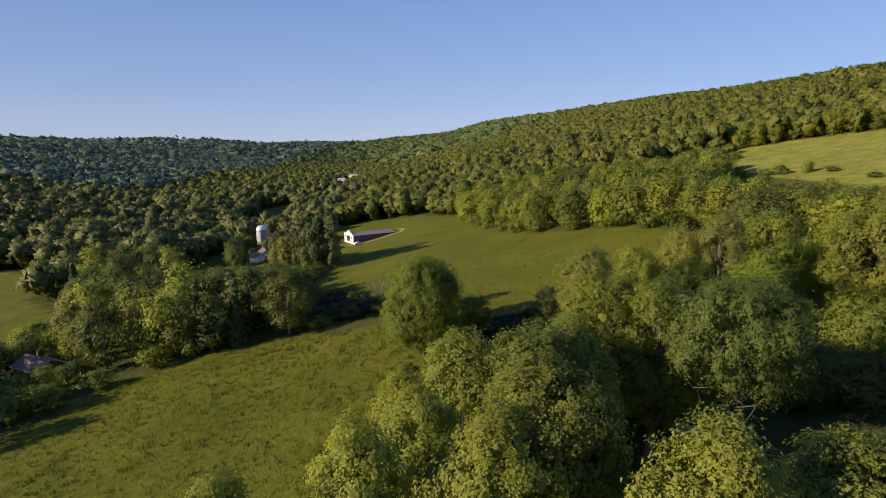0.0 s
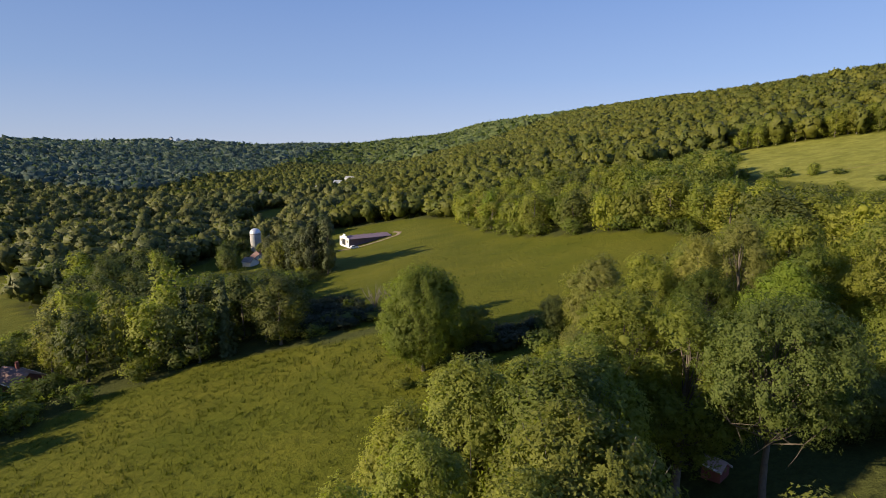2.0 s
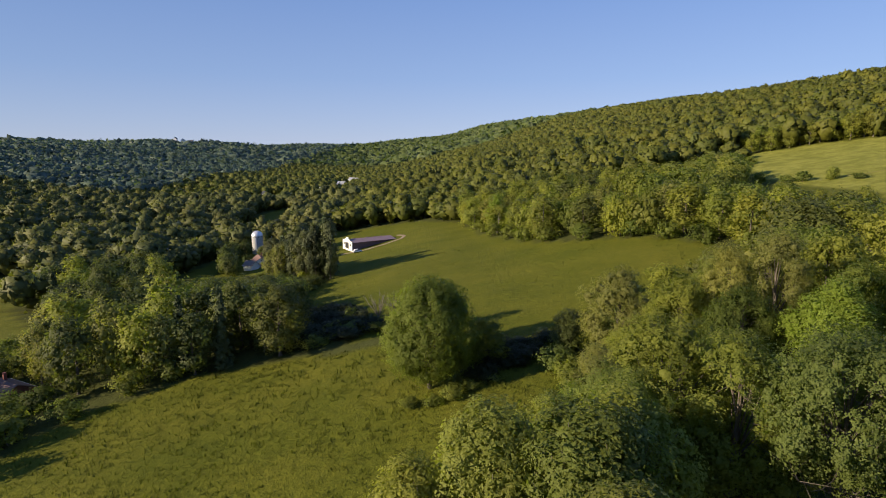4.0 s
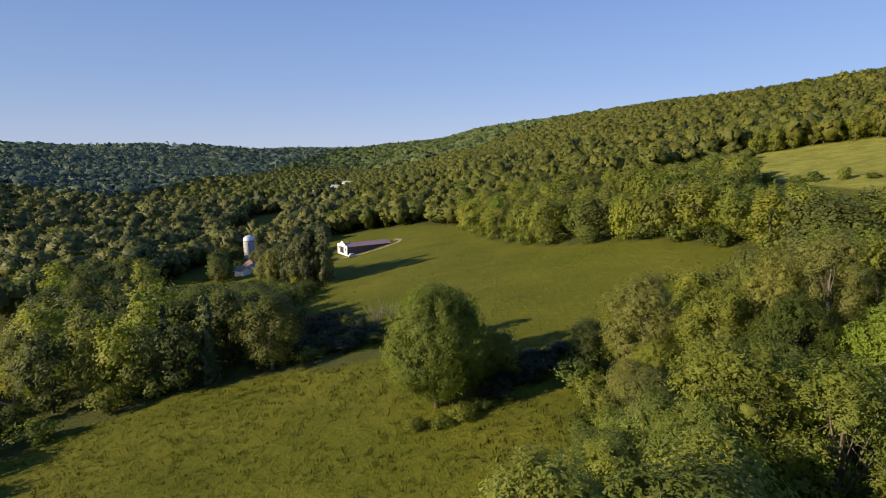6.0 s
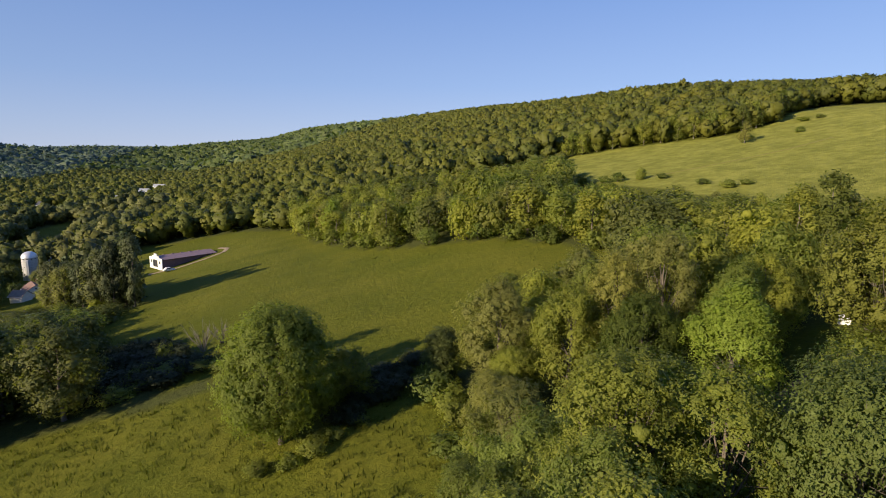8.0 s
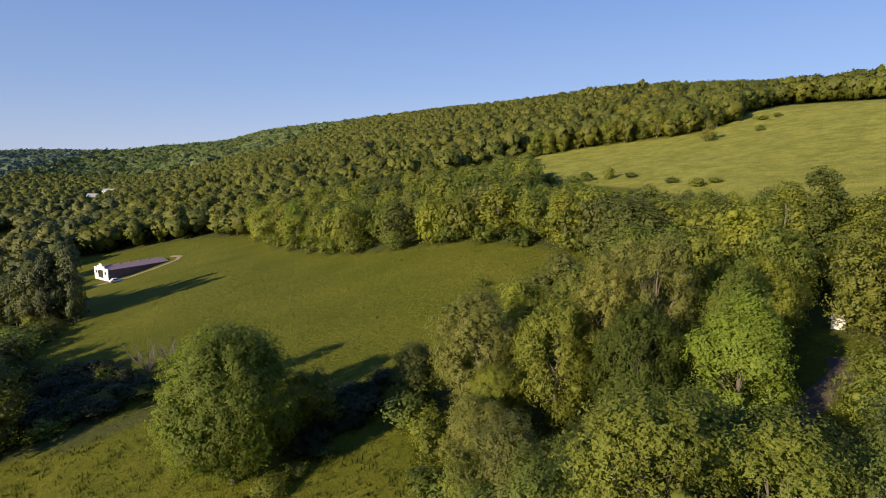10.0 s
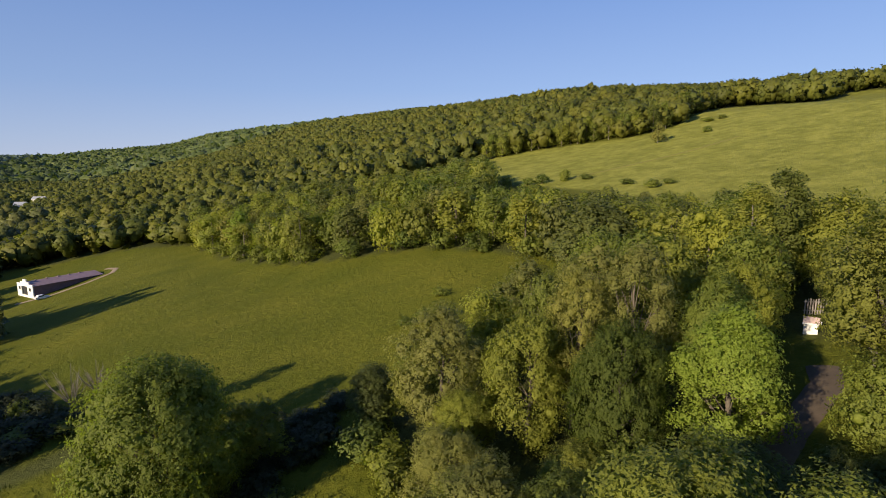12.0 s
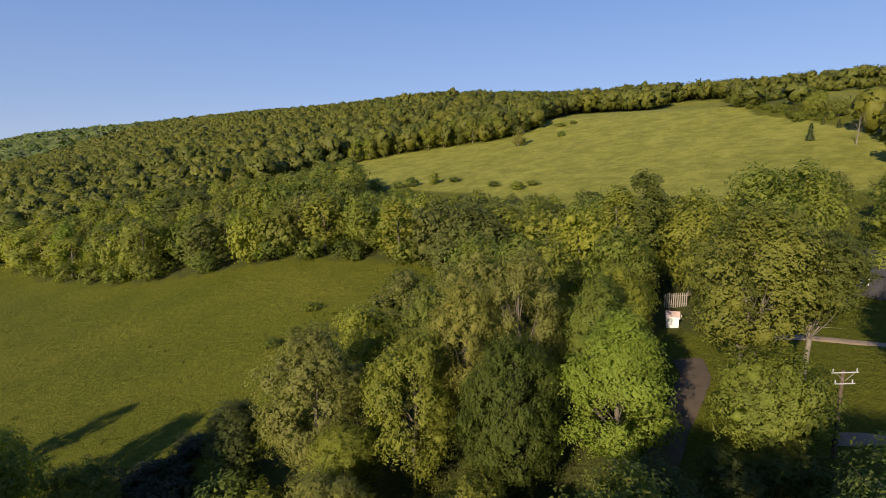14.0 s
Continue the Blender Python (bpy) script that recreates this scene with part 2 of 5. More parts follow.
def grass_material():
    m, nt, bs = nodes_of("grassland")
    woods, dry = nt.nodes.new("ShaderNodeAttribute"), nt.nodes.new("ShaderNodeAttribute")
    woods.attribute_name, dry.attribute_name = "woods", "dry"
    broad, mid_n, fine = noise_tex(nt, 0.035, 4, 0.6), noise_tex(nt, 0.3, 4, 0.65), noise_tex(nt, 1.5, 5, 0.8)
    tuft = noise_tex(nt, 3.6, 4, 0.8)
    lush = ramp(nt, fine, [(0.25, (0.054, 0.067, 0.006)), (0.5, (0.084, 0.095, 0.008)), (0.8, (0.120, 0.126, 0.014))])
    hay = ramp(nt, fine, [(0.25, (0.103, 0.100, 0.010)), (0.5, (0.144, 0.138, 0.015)), (0.8, (0.190, 0.177, 0.027))])
    tc, mp, st = nt.nodes.new("ShaderNodeTexCoord"), nt.nodes.new("ShaderNodeMapping"), nt.nodes.new("ShaderNodeTexNoise")
    mp.inputs["Scale"].default_value, mp.inputs["Rotation"].default_value = (0.018, 0.112, 0.056), (0, 0, radians(-38))
    st.inputs["Scale"].default_value, st.inputs["Detail"].default_value = 1.0, 4
    nt.links.new(tc.outputs["Object"], mp.inputs["Vector"])
    nt.links.new(mp.outputs[0], st.inputs["Vector"])
    f1 = ramp(nt, mix(nt, 0.25, broad, st.outputs["Fac"]), [(0.36, (0, 0, 0)), (0.68, (1, 1, 1))])
    f2 = ramp(nt, mix(nt, 0.5, mid_n, noise_tex(nt, 0.12, 3, 0.6)), [(0.40, (0, 0, 0)), (0.60, (1, 1, 1))])
    c = mix(nt, f1, lush, hay)
    pale = ramp(nt, fine, [(0.25, (0.186, 0.197, 0.033)), (0.475, (0.278, 0.271, 0.053)), (0.760, (0.352, 0.340, 0.079))])
    c = mix(nt, mix(nt, dry.outputs["Fac"], (0, 0, 0), ramp(nt, st.outputs["Fac"], [(0.3, (0.84, 0.84, 0.84)), (0.6, (1, 1, 1))])), c, pale)
    weeds = ramp(nt, tuft, [(0.34, (0.76, 0.82, 0.76)), (0.52, (1, 1, 1)), (0.75, (1.14, 1.12, 1.0))])
    c = mix(nt, 0.7, c, weeds, "MULTIPLY")
    c = mix(nt, mix(nt, 0.55, (0, 0, 0), f2), c, lush)
    litter = ramp(nt, fine, [(0.3, (0.044, 0.048, 0.013)), (0.6, (0.073, 0.082, 0.021)), (0.85, (0.111, 0.115, 0.034))])
    c = mix(nt, woods.outputs["Fac"], c, litter)
    nt.links.new(c, bs.inputs["Base Color"])
    bs.inputs["Roughness"].default_value = 0.95
    bs.inputs["Specular IOR Level"].default_value = 0.1
    bump(nt, bs, mix(nt, 0.45, noise_tex(nt, 0.7, 3, 0.6), mix(nt, 0.5, fine, tuft)), 0.9, 0.7)
    return m


GRASS = grass_material()


def build_ground():
    gx, gy = lines(-120, 330, 3.4, -4600, 4600), lines(-20, 300, 2.8, -1500, 4700)
    X, Y = np.meshgrid(gx, gy)
    near = smooth(np.hypot(X - 10, Y - 100), 500, 250)
    rough_z = np.array([noise.noise((x * 0.16, y * 0.16, 0)) + 0.6 * noise.noise((x * 0.5, y * 0.5, 3)) for x, y in zip(X.ravel(), Y.ravel())]).reshape(X.shape)
    Z = ground(X, Y) + 0.22 * rough_z * near * (1 - 0.7 * smooth(X, 90, 130))
    n, m = len(gx), len(gy)
    i = (np.arange(m - 1)[:, None] * n + np.arange(n - 1)[None]).ravel()
    faces = np.stack([i, i + 1, i + n + 1, i + n], 1)
    woods = 1 - is_open(X.ravel(), Y.ravel()).astype(float)
    woods *= np.where((X.ravel() > 92) & (X.ravel() < 300) & (Y.ravel() < 295), 0.3, 1.0)
    dry = 0.95 * inside(X.ravel(), Y.ravel(), PASTURE) + 0.7 * inside(X.ravel(), Y.ravel(), UPPER) + 0.7 * inside(X.ravel(), Y.ravel(), STRIP) + 0.25 * inside(X.ravel(), Y.ravel(), WEST)
    me = mesh_from("ground", np.stack([X.ravel(), Y.ravel(), Z.ravel()], 1), faces, GRASS, {"woods": woods, "dry": dry}, True)
    tagged(new("ground", me), "grassy valley side with meadows, pasture and woodland floor", "ground", kind="structure")


build_ground()


# ---- trees ----
rng = np.random.default_rng(7)


def leaves_at(centres, normals, width, length, gen, soft=0.5):
    """Pointed leaves, each a piece of its own, facing roughly along the normals; soft: how far they are shaded as one mass."""
    n = len(centres)
    nrm = normals + gen.normal(0, 0.55, (n, 3))
    nrm /= np.linalg.norm(nrm, axis=1, keepdims=True) + 1e-9
    t = np.cross(nrm, gen.normal(0, 1, (n, 3)))
    t /= np.linalg.norm(t, axis=1, keepdims=True) + 1e-9
    b = np.cross(nrm, t)
    s = gen.uniform(0.65, 1.35, (n, 1))
    w, k = np.reshape(width, (-1, 1)) * s, np.reshape(length, (-1, 1)) * s
    v = np.stack([centres - t * k * 0.8 - b * w, centres + t * k * 1.2, centres - t * k * 0.8 + b * w], 1)
    shade = normals / (np.linalg.norm(normals, axis=1, keepdims=True) + 1e-9) * soft + nrm * (1 - soft)
    shade /= np.linalg.norm(shade, axis=1, keepdims=True) + 1e-9
    return v.reshape(-1, 3), np.arange(3 * n).reshape(-1, 3), np.repeat(shade, 3, 0)


def tube(points, radii, sides=6):
    """A tapered limb along points."""
    points = [Vector(p) for p in points]
    vs, fs = [], []
    for i, (p, r) in enumerate(zip(points, radii)):
        d = (points[min(i + 1, len(points) - 1)] - points[max(i - 1, 0)]).normalized()
        side = d.orthogonal().normalized()
        up = d.cross(side)
        for k in range(sides):
            a = 2 * math.pi * k / sides
            vs.append(p + (side * math.cos(a) + up * math.sin(a)) * r)
    for i in range(len(points) - 1):
        for k in range(sides):
            fs.append((i * sides + k, i * sides + (k + 1) % sides, (i + 1) * sides + (k + 1) % sides, (i + 1) * sides + k))
    return [tuple(v) for v in vs], fs


def joined(pieces):
    vs, fs = [], []
    for v, f in pieces:
        o = len(vs)
        vs += v
        fs += [tuple(i + o for i in q) for q in f]
    return vs, fs


# kind: nominal height, crown radius, crown base (share of height), lobes, lobe size, leaves, leaf size, top shape
SHAPES = {
    "oak": (16, 5.0, 0.03, 60, 0.30, 25000, 0.12, 1.15),
    "elm": (16, 5.0, 0.03, 60, 0.30, 25000, 0.12, 1.15),
    "maple": (16, 4.4, 0.05, 64, 0.27, 25000, 0.115, 0.62),
    "olive": (16, 5.0, 0.26, 74, 0.24, 25000, 0.11, 1.5),
    "brown": (16, 5.2, 0.03, 74, 0.24, 25000, 0.105, 0.9),
    "birch": (18, 5.5, 0.34, 78, 0.25, 27000, 0.115, 1.5),
    "evergreen": (20, 4.4, 0.0, 44, 0.32, 6000, 0.3, 1.1),
    "shrub": (4, 2.6, 0.0, 16, 0.42, 1050, 0.2, 0.8),
}
SHAPES["thicket"] = SHAPES["shrub"]
SHAPES["spread"] = (16, 6.0, 0.46, 96, 0.22, 34000, 0.10, 1.5)
SHAPES["round"] = (16, 6.6, 0.05, 130, 0.22, 52000, 0.115, 1.35)
for key in ("oak", "elm", "maple", "olive", "brown", "birch"):
    h0, r0, low, lobes, lobe, leaves, leaf, peak = SHAPES[key]
    SHAPES[key + "_low"] = (8.5, r0, 0.06, 56, lobe * 1.1, int(leaves * 0.7), leaf, 1.4)
    SHAPES[key + "_tall"] = (23, r0, low + 0.18, lobes, lobe, leaves, leaf, peak * 1.1)
    SHAPES[key + "_slim"] = (22, 3.4, low + 0.2, 120, 0.27, leaves, leaf, peak * 1.1)
    LEAF[key + "_low"] = LEAF[key + "_tall"] = LEAF[key + "_slim"] = LEAF[key]
ICO = bmesh.new()
bmesh.ops.create_icosphere(ICO, subdivisions=1, radius=1.0)
ICO_V = np.array([v.co[:] for v in ICO.verts])
ICO_F = np.array([[v.index for v in f.verts] for f in ICO.faces])
ICO.free()
OCT_V = np.array([(1, 0, 0), (0, 1, 0), (-1, 0, 0), (0, -1, 0), (0, 0, 1), (0, 0, -1)], float)
OCT_F = np.array([(0, 1, 4), (1, 2, 4), (2, 3, 4), (3, 0, 4), (1, 0, 5), (2, 1, 5), (3, 2, 5), (0, 3, 5)])


def turned_ways(n, gen):
    """Random turns, as n matrices."""
    a = gen.normal(0, 1, (n, 3))
    a /= np.linalg.norm(a, axis=1, keepdims=True)
    b = np.cross(a, gen.normal(0, 1, (n, 3)))
    b /= np.linalg.norm(b, axis=1, keepdims=True)
    return np.stack([a, b, np.cross(a, b)], 2)


def masses(centres, radii, gen, rough=False):
    """Uneven inner masses of foliage, as triangles with rounded shading; rough: fewer of them, for far crowns."""
    n = len(centres)
    bv, bf = (OCT_V * 1.15, OCT_F) if rough else (ICO_V, ICO_F)
    way = np.einsum("nij,kj->nki", turned_ways(n, gen), bv)
    v = way * gen.uniform(0.72, 1.14, (n, len(bv), 1)) * np.reshape(radii, (n, 1, -1))
    f = bf[None] + (np.arange(n) * len(bv))[:, None, None]
    return (v + centres[:, None]).reshape(-1, 3), f.reshape(-1, 3), way.reshape(-1, 3)


def foliage_mesh(name, loose, inner, material, tints=None):
    """Loose leaves and inner masses in one mesh of triangles."""
    (qv, qf, qn), (tv, tf, tn) = loose, inner
    verts, faces = np.concatenate([qv, tv]), np.concatenate([qf, tf + len(qv)])
    return mesh_from(name, verts, faces, material, None if tints is None else {"tint": tints}, normals=np.concatenate([qn, tn]))


def limbs_for(gen, height, radius, base, lobes, pale):
    """Trunk and boughs that reach out to the clumps of leaves."""
    pieces = []
    lean = gen.normal(0, 0.03, 2)
    top = height * 0.82
    pts = [(lean[0] * z + 0.12 * math.sin(z * 0.7), lean[1] * z + 0.12 * math.cos(z * 0.6), z) for z in np.linspace(-0.6, top, 9)]
    r0 = 0.021 * height
    pieces.append(tube(pts, [r0 * (1.35 if i == 0 else 1.05 - 0.115 * i) for i in range(9)], 8))
    for k, c in enumerate(lobes):
        if k % (2 if pale else 3) and len(lobes) > 20:
            continue
        c = c * (np.array([1.2, 1.2, 1.0]) if pale and k % 4 == 0 else np.array([1.06, 1.06, 1.0])) + np.array([0, 0, 0.03 * height])
        z0 = max(height * base * 0.8, c[2] * gen.uniform(0.45, 0.7))
        a = np.array([lean[0] * z0, lean[1] * z0, z0])
        mid = a * 0.45 + c * 0.55 + np.array([0, 0, -0.35]) + gen.normal(0, 0.25, 3)
        r = r0 * gen.uniform(0.13, 0.24)
        pieces.append(tube([a, a * 0.75 + mid * 0.25, mid, c], [r, r * 0.85, r * 0.55, r * 0.15], 5))
        for _ in range(2):
            e = mid + gen.normal(0, radius * 0.2, 3) + np.array([0, 0, 0.4])
            pieces.append(tube([mid, (mid + e) / 2 + gen.normal(0, 0.1, 3), e], [r * 0.4, r * 0.28, r * 0.08], 4))
    return joined(pieces)


def broadleaf(kind, seed, detail):
    height, radius, base, n_lobes, lobe_r, n_leaves, leaf, peak = SHAPES[kind]
    gen = np.random.default_rng(seed)
    near = detail in ("near", "close", "middle") or kind in ("shrub", "thicket")
    if detail == "close":
        n_leaves, leaf, n_lobes, lobe_r = int(1.45 * n_leaves), leaf * 0.78, n_lobes + 30, lobe_r * 0.85
    if detail == "middle":
        n_leaves, leaf = int(1.15 * n_leaves), leaf * 0.94
    if detail == "fine":
        n_lobes, lobe_r, n_leaves, leaf, base = 60, 0.27, 9000, leaf * 1.6, 0.03
    elif not near:
        n_lobes, lobe_r, n_leaves, leaf, base = 40, 0.31, 2600, leaf * 2.7, 0.02
    zc, half = height * (0.5 + base / 2), height * (1 - base) / 2
    lobes, sizes = [], []
    for i in range(n_lobes):
        u = gen.uniform(-0.95, 1.0)
        a = gen.uniform(0, 2 * math.pi)
        rr = (max(0.0, 1 - u) ** 0.78 if kind[:5] == "maple" and u > -0.2 else math.sqrt(max(0.0, 1 - abs(u) ** (1.6 * peak if u > 0 else 2.6)))) * (gen.uniform(0.68, 0.88) if kind == "round" else gen.uniform(0.5, 0.95)) * (1 + (0.03 if kind == "round" else 0.1) * math.sin(2 * a + seed) + 0.1 * math.sin(5 * a + 2 * seed))
        lobes.append(np.array([radius * rr * math.cos(a), radius * rr * math.sin(a), zc + half * u * 0.86]))
        sizes.append(radius * lobe_r * (gen.uniform(0.75, 1.25) if kind == "round" else gen.uniform(0.5, 1.45)))
    lobes, sizes = np.array(lobes), np.array(sizes)
    per_twig = 9 if near else 4
    twigs = n_leaves // per_twig
    which = gen.choice(n_lobes, twigs, p=sizes ** 2 / (sizes ** 2).sum())
    d = gen.normal(0, 1, (twigs, 3))
    d[:, 2] += 0.3
    d /= np.linalg.norm(d, axis=1, keepdims=True)
    twig = lobes[which] + d * (sizes[which] * gen.choice([0.75, 0.95, 1.08, 1.28], twigs, p=[0.25, 0.4, 0.25, 0.1]) * gen.uniform(0.92, 1.08, twigs))[:, None]
    deep = np.min(np.linalg.norm(twig[:, None] - lobes[None], axis=2) / sizes[None], axis=1) < 0.6
    keep = ~deep | (gen.uniform(0, 1, twigs) < 0.12)
    twig, d = twig[keep], d[keep]
    c = np.repeat(twig, per_twig, 0) + gen.normal(0, leaf * 1.6, (len(twig) * per_twig, 3))
    d = np.repeat(d, per_twig, 0)
    size = np.full(len(c), leaf)
    if near:
        # larger leaves deeper in, so that the crown closes
        n_in = n_leaves // 5
        which = gen.choice(n_lobes, n_in)
        di = gen.normal(0, 1, (n_in, 3))
        di /= np.linalg.norm(di, axis=1, keepdims=True)
        c = np.concatenate([c, lobes[which] + di * (sizes[which] * gen.uniform(0.35, 0.72, n_in))[:, None]])
        d, size = np.concatenate([d, di]), np.concatenate([size, np.full(n_in, leaf * 1.45)])
    axis = (c - np.array([0, 0, zc - 0.3 * half])) / np.array([radius, radius, half])
    out = d * 0.55 + axis * 0.75
    out[:, 2] += 0.1
    loose = leaves_at(c, out, size * 0.75, size, gen, 0.68)
    inner = masses(lobes, sizes[:, None] * (0.5 if not near else 0.3 if kind.endswith("_low") else 0.34 if kind[:5] in ("birch", "olive", "sprea") else 0.42), gen)
    crown = foliage_mesh("crown", loose, inner, LEAF[kind])
    tv, tf = limbs_for(gen, height, radius, base, lobes if near and kind not in ("shrub", "thicket") else lobes[:6], kind[:5] in ("birch", "olive", "sprea"))
    trunk = mesh_from("trunk", tv, tf, PALE_BARK if kind[:5] in ("birch", "olive") else BARK, None, True)
    return trunk, crown, height, radius


def conifer(kind, seed, few=1.0):
    height, radius = 20, 3.2
    gen = np.random.default_rng(seed)
    pieces = [tube([(0, 0, z) for z in np.linspace(-0.6, height * 0.97, 6)], [0.3, 0.26, 0.2, 0.14, 0.08, 0.02], 7)]
    cs, ns = [], []
    cores = []
    for z in np.arange(0.8, height * 0.95, 0.9):
        cores.append((0, 0, z, 0.62 * radius * (1 - z / height) ** 0.75 + 0.1))
    cores = np.array(cores)
    for z in np.arange(1.2, height * 0.97, 0.55):
        reach = radius * (1 - z / height) ** 0.75 * gen.uniform(0.85, 1.1) + 0.15
        for a in gen.uniform(0, 2 * math.pi, 8):
            r = reach * gen.uniform(0.6, 1.12)
            d = np.array([math.cos(a), math.sin(a), 0])
            k = max(3, int(9 * r / radius * few * 1.6))
            s = gen.uniform(0.15, 1, k)
            p = d[None] * (s * r)[:, None] + np.array([0, 0, z]) + np.stack([0 * s, 0 * s, -0.28 * r * s ** 1.5], 1)
            cs.append(p + gen.normal(0, 0.14 + 0.06 * r, (k, 3)))
            ns.append(np.tile(d * 0.7 + np.array([0, 0, 0.8]), (k, 1)))
            if few > 0.6:
                pieces.append(tube([(0, 0, z), tuple(p[np.argmax(s)])], [0.05, 0.015], 3))
    loose = leaves_at(np.concatenate(cs), np.concatenate(ns), 0.34, 0.55, gen, 0.5)
    crown = foliage_mesh("crown", loose, masses(cores[:, :3], cores[:, 3:], gen), LEAF[kind])
    tv, tf = joined(pieces)
    return mesh_from("trunk", tv, tf, BARK, None, True), crown, height, radius


LIBRARY = {}


def tree_model(kind, detail, variant):
    key = (kind, detail, variant)
    if key not in LIBRARY:
        seed = 11 + 17 * variant + 101 * sorted(LEAF).index(kind)
        if kind == "conifer":
            LIBRARY[key] = conifer(kind, seed, 1.0 if detail == "near" else 0.6)
        else:
            LIBRARY[key] = broadleaf(kind, seed, detail)
    return LIBRARY[key]


LABELS = {
    "oak": "dark green broadleaf tree with a dense lumpy crown",
    "elm": "oak with shade painted into its dull dark leaves",
    "maple": "bright yellow-green maple tree in full leaf",
    "olive": "olive-green ash tree with a loose twiggy crown",
    "brown": "rusty olive tree with fine sparse leaves",
    "birch": "tall light green tree with pale branching trunk",
    "conifer": "dark green spruce with a pointed top",
    "evergreen": "tall dark evergreen with a dense ragged crown",
    "shrub": "low green shrub in leaf at the wood's edge",
    "thicket": "low bush with deep shade painted into its leaves",
}


def plant(kind, x, y, height, radius, detail="mid", label="", group="", turn=None):
    variant = int(rng.integers(0, 2 if detail == "close" else 3))
    if detail == "mid" and kind not in ("shrub", "thicket", "conifer") and math.hypot(x - 20, y - 50) < 98:
        detail = "fine"
    build = kind
    if kind in ("oak", "elm", "maple", "olive", "brown", "birch"):
        build = kind + ("_low" if height < 2.1 * radius else "_slim" if height > 5.1 * radius else "_tall" if height > 3.9 * radius else "")
    trunk, crown, h0, r0 = tree_model(build, detail, variant)
    name = {"oak": "oak_tree", "round": "oak_tree", "spread": "spreading_tree", "elm": "elm_tree", "maple": "maple_tree", "olive": "ash_tree", "brown": "rusty_tree", "birch": "birch_tree", "conifer": "spruce_tree", "evergreen": "evergreen_tree", "shrub": "shrub", "thicket": "shrub"}[kind]
    thing = new(name)
    z = float(ground(x, y))
    thing.matrix_basis = pose(x, y, z, 0, 0, rng.uniform(0, 360) if turn is None else turn) @ Matrix.Diagonal((radius / r0, radius / r0, height / h0, 1))
    for part_name, me in (("trunk", trunk), ("crown", crown)):
        ob = new(part_name, me)
        ob.parent = thing
    tagged(thing, label or LABELS[kind], "shrub" if kind in ("shrub", "thicket") else "tree", group)
    return thing


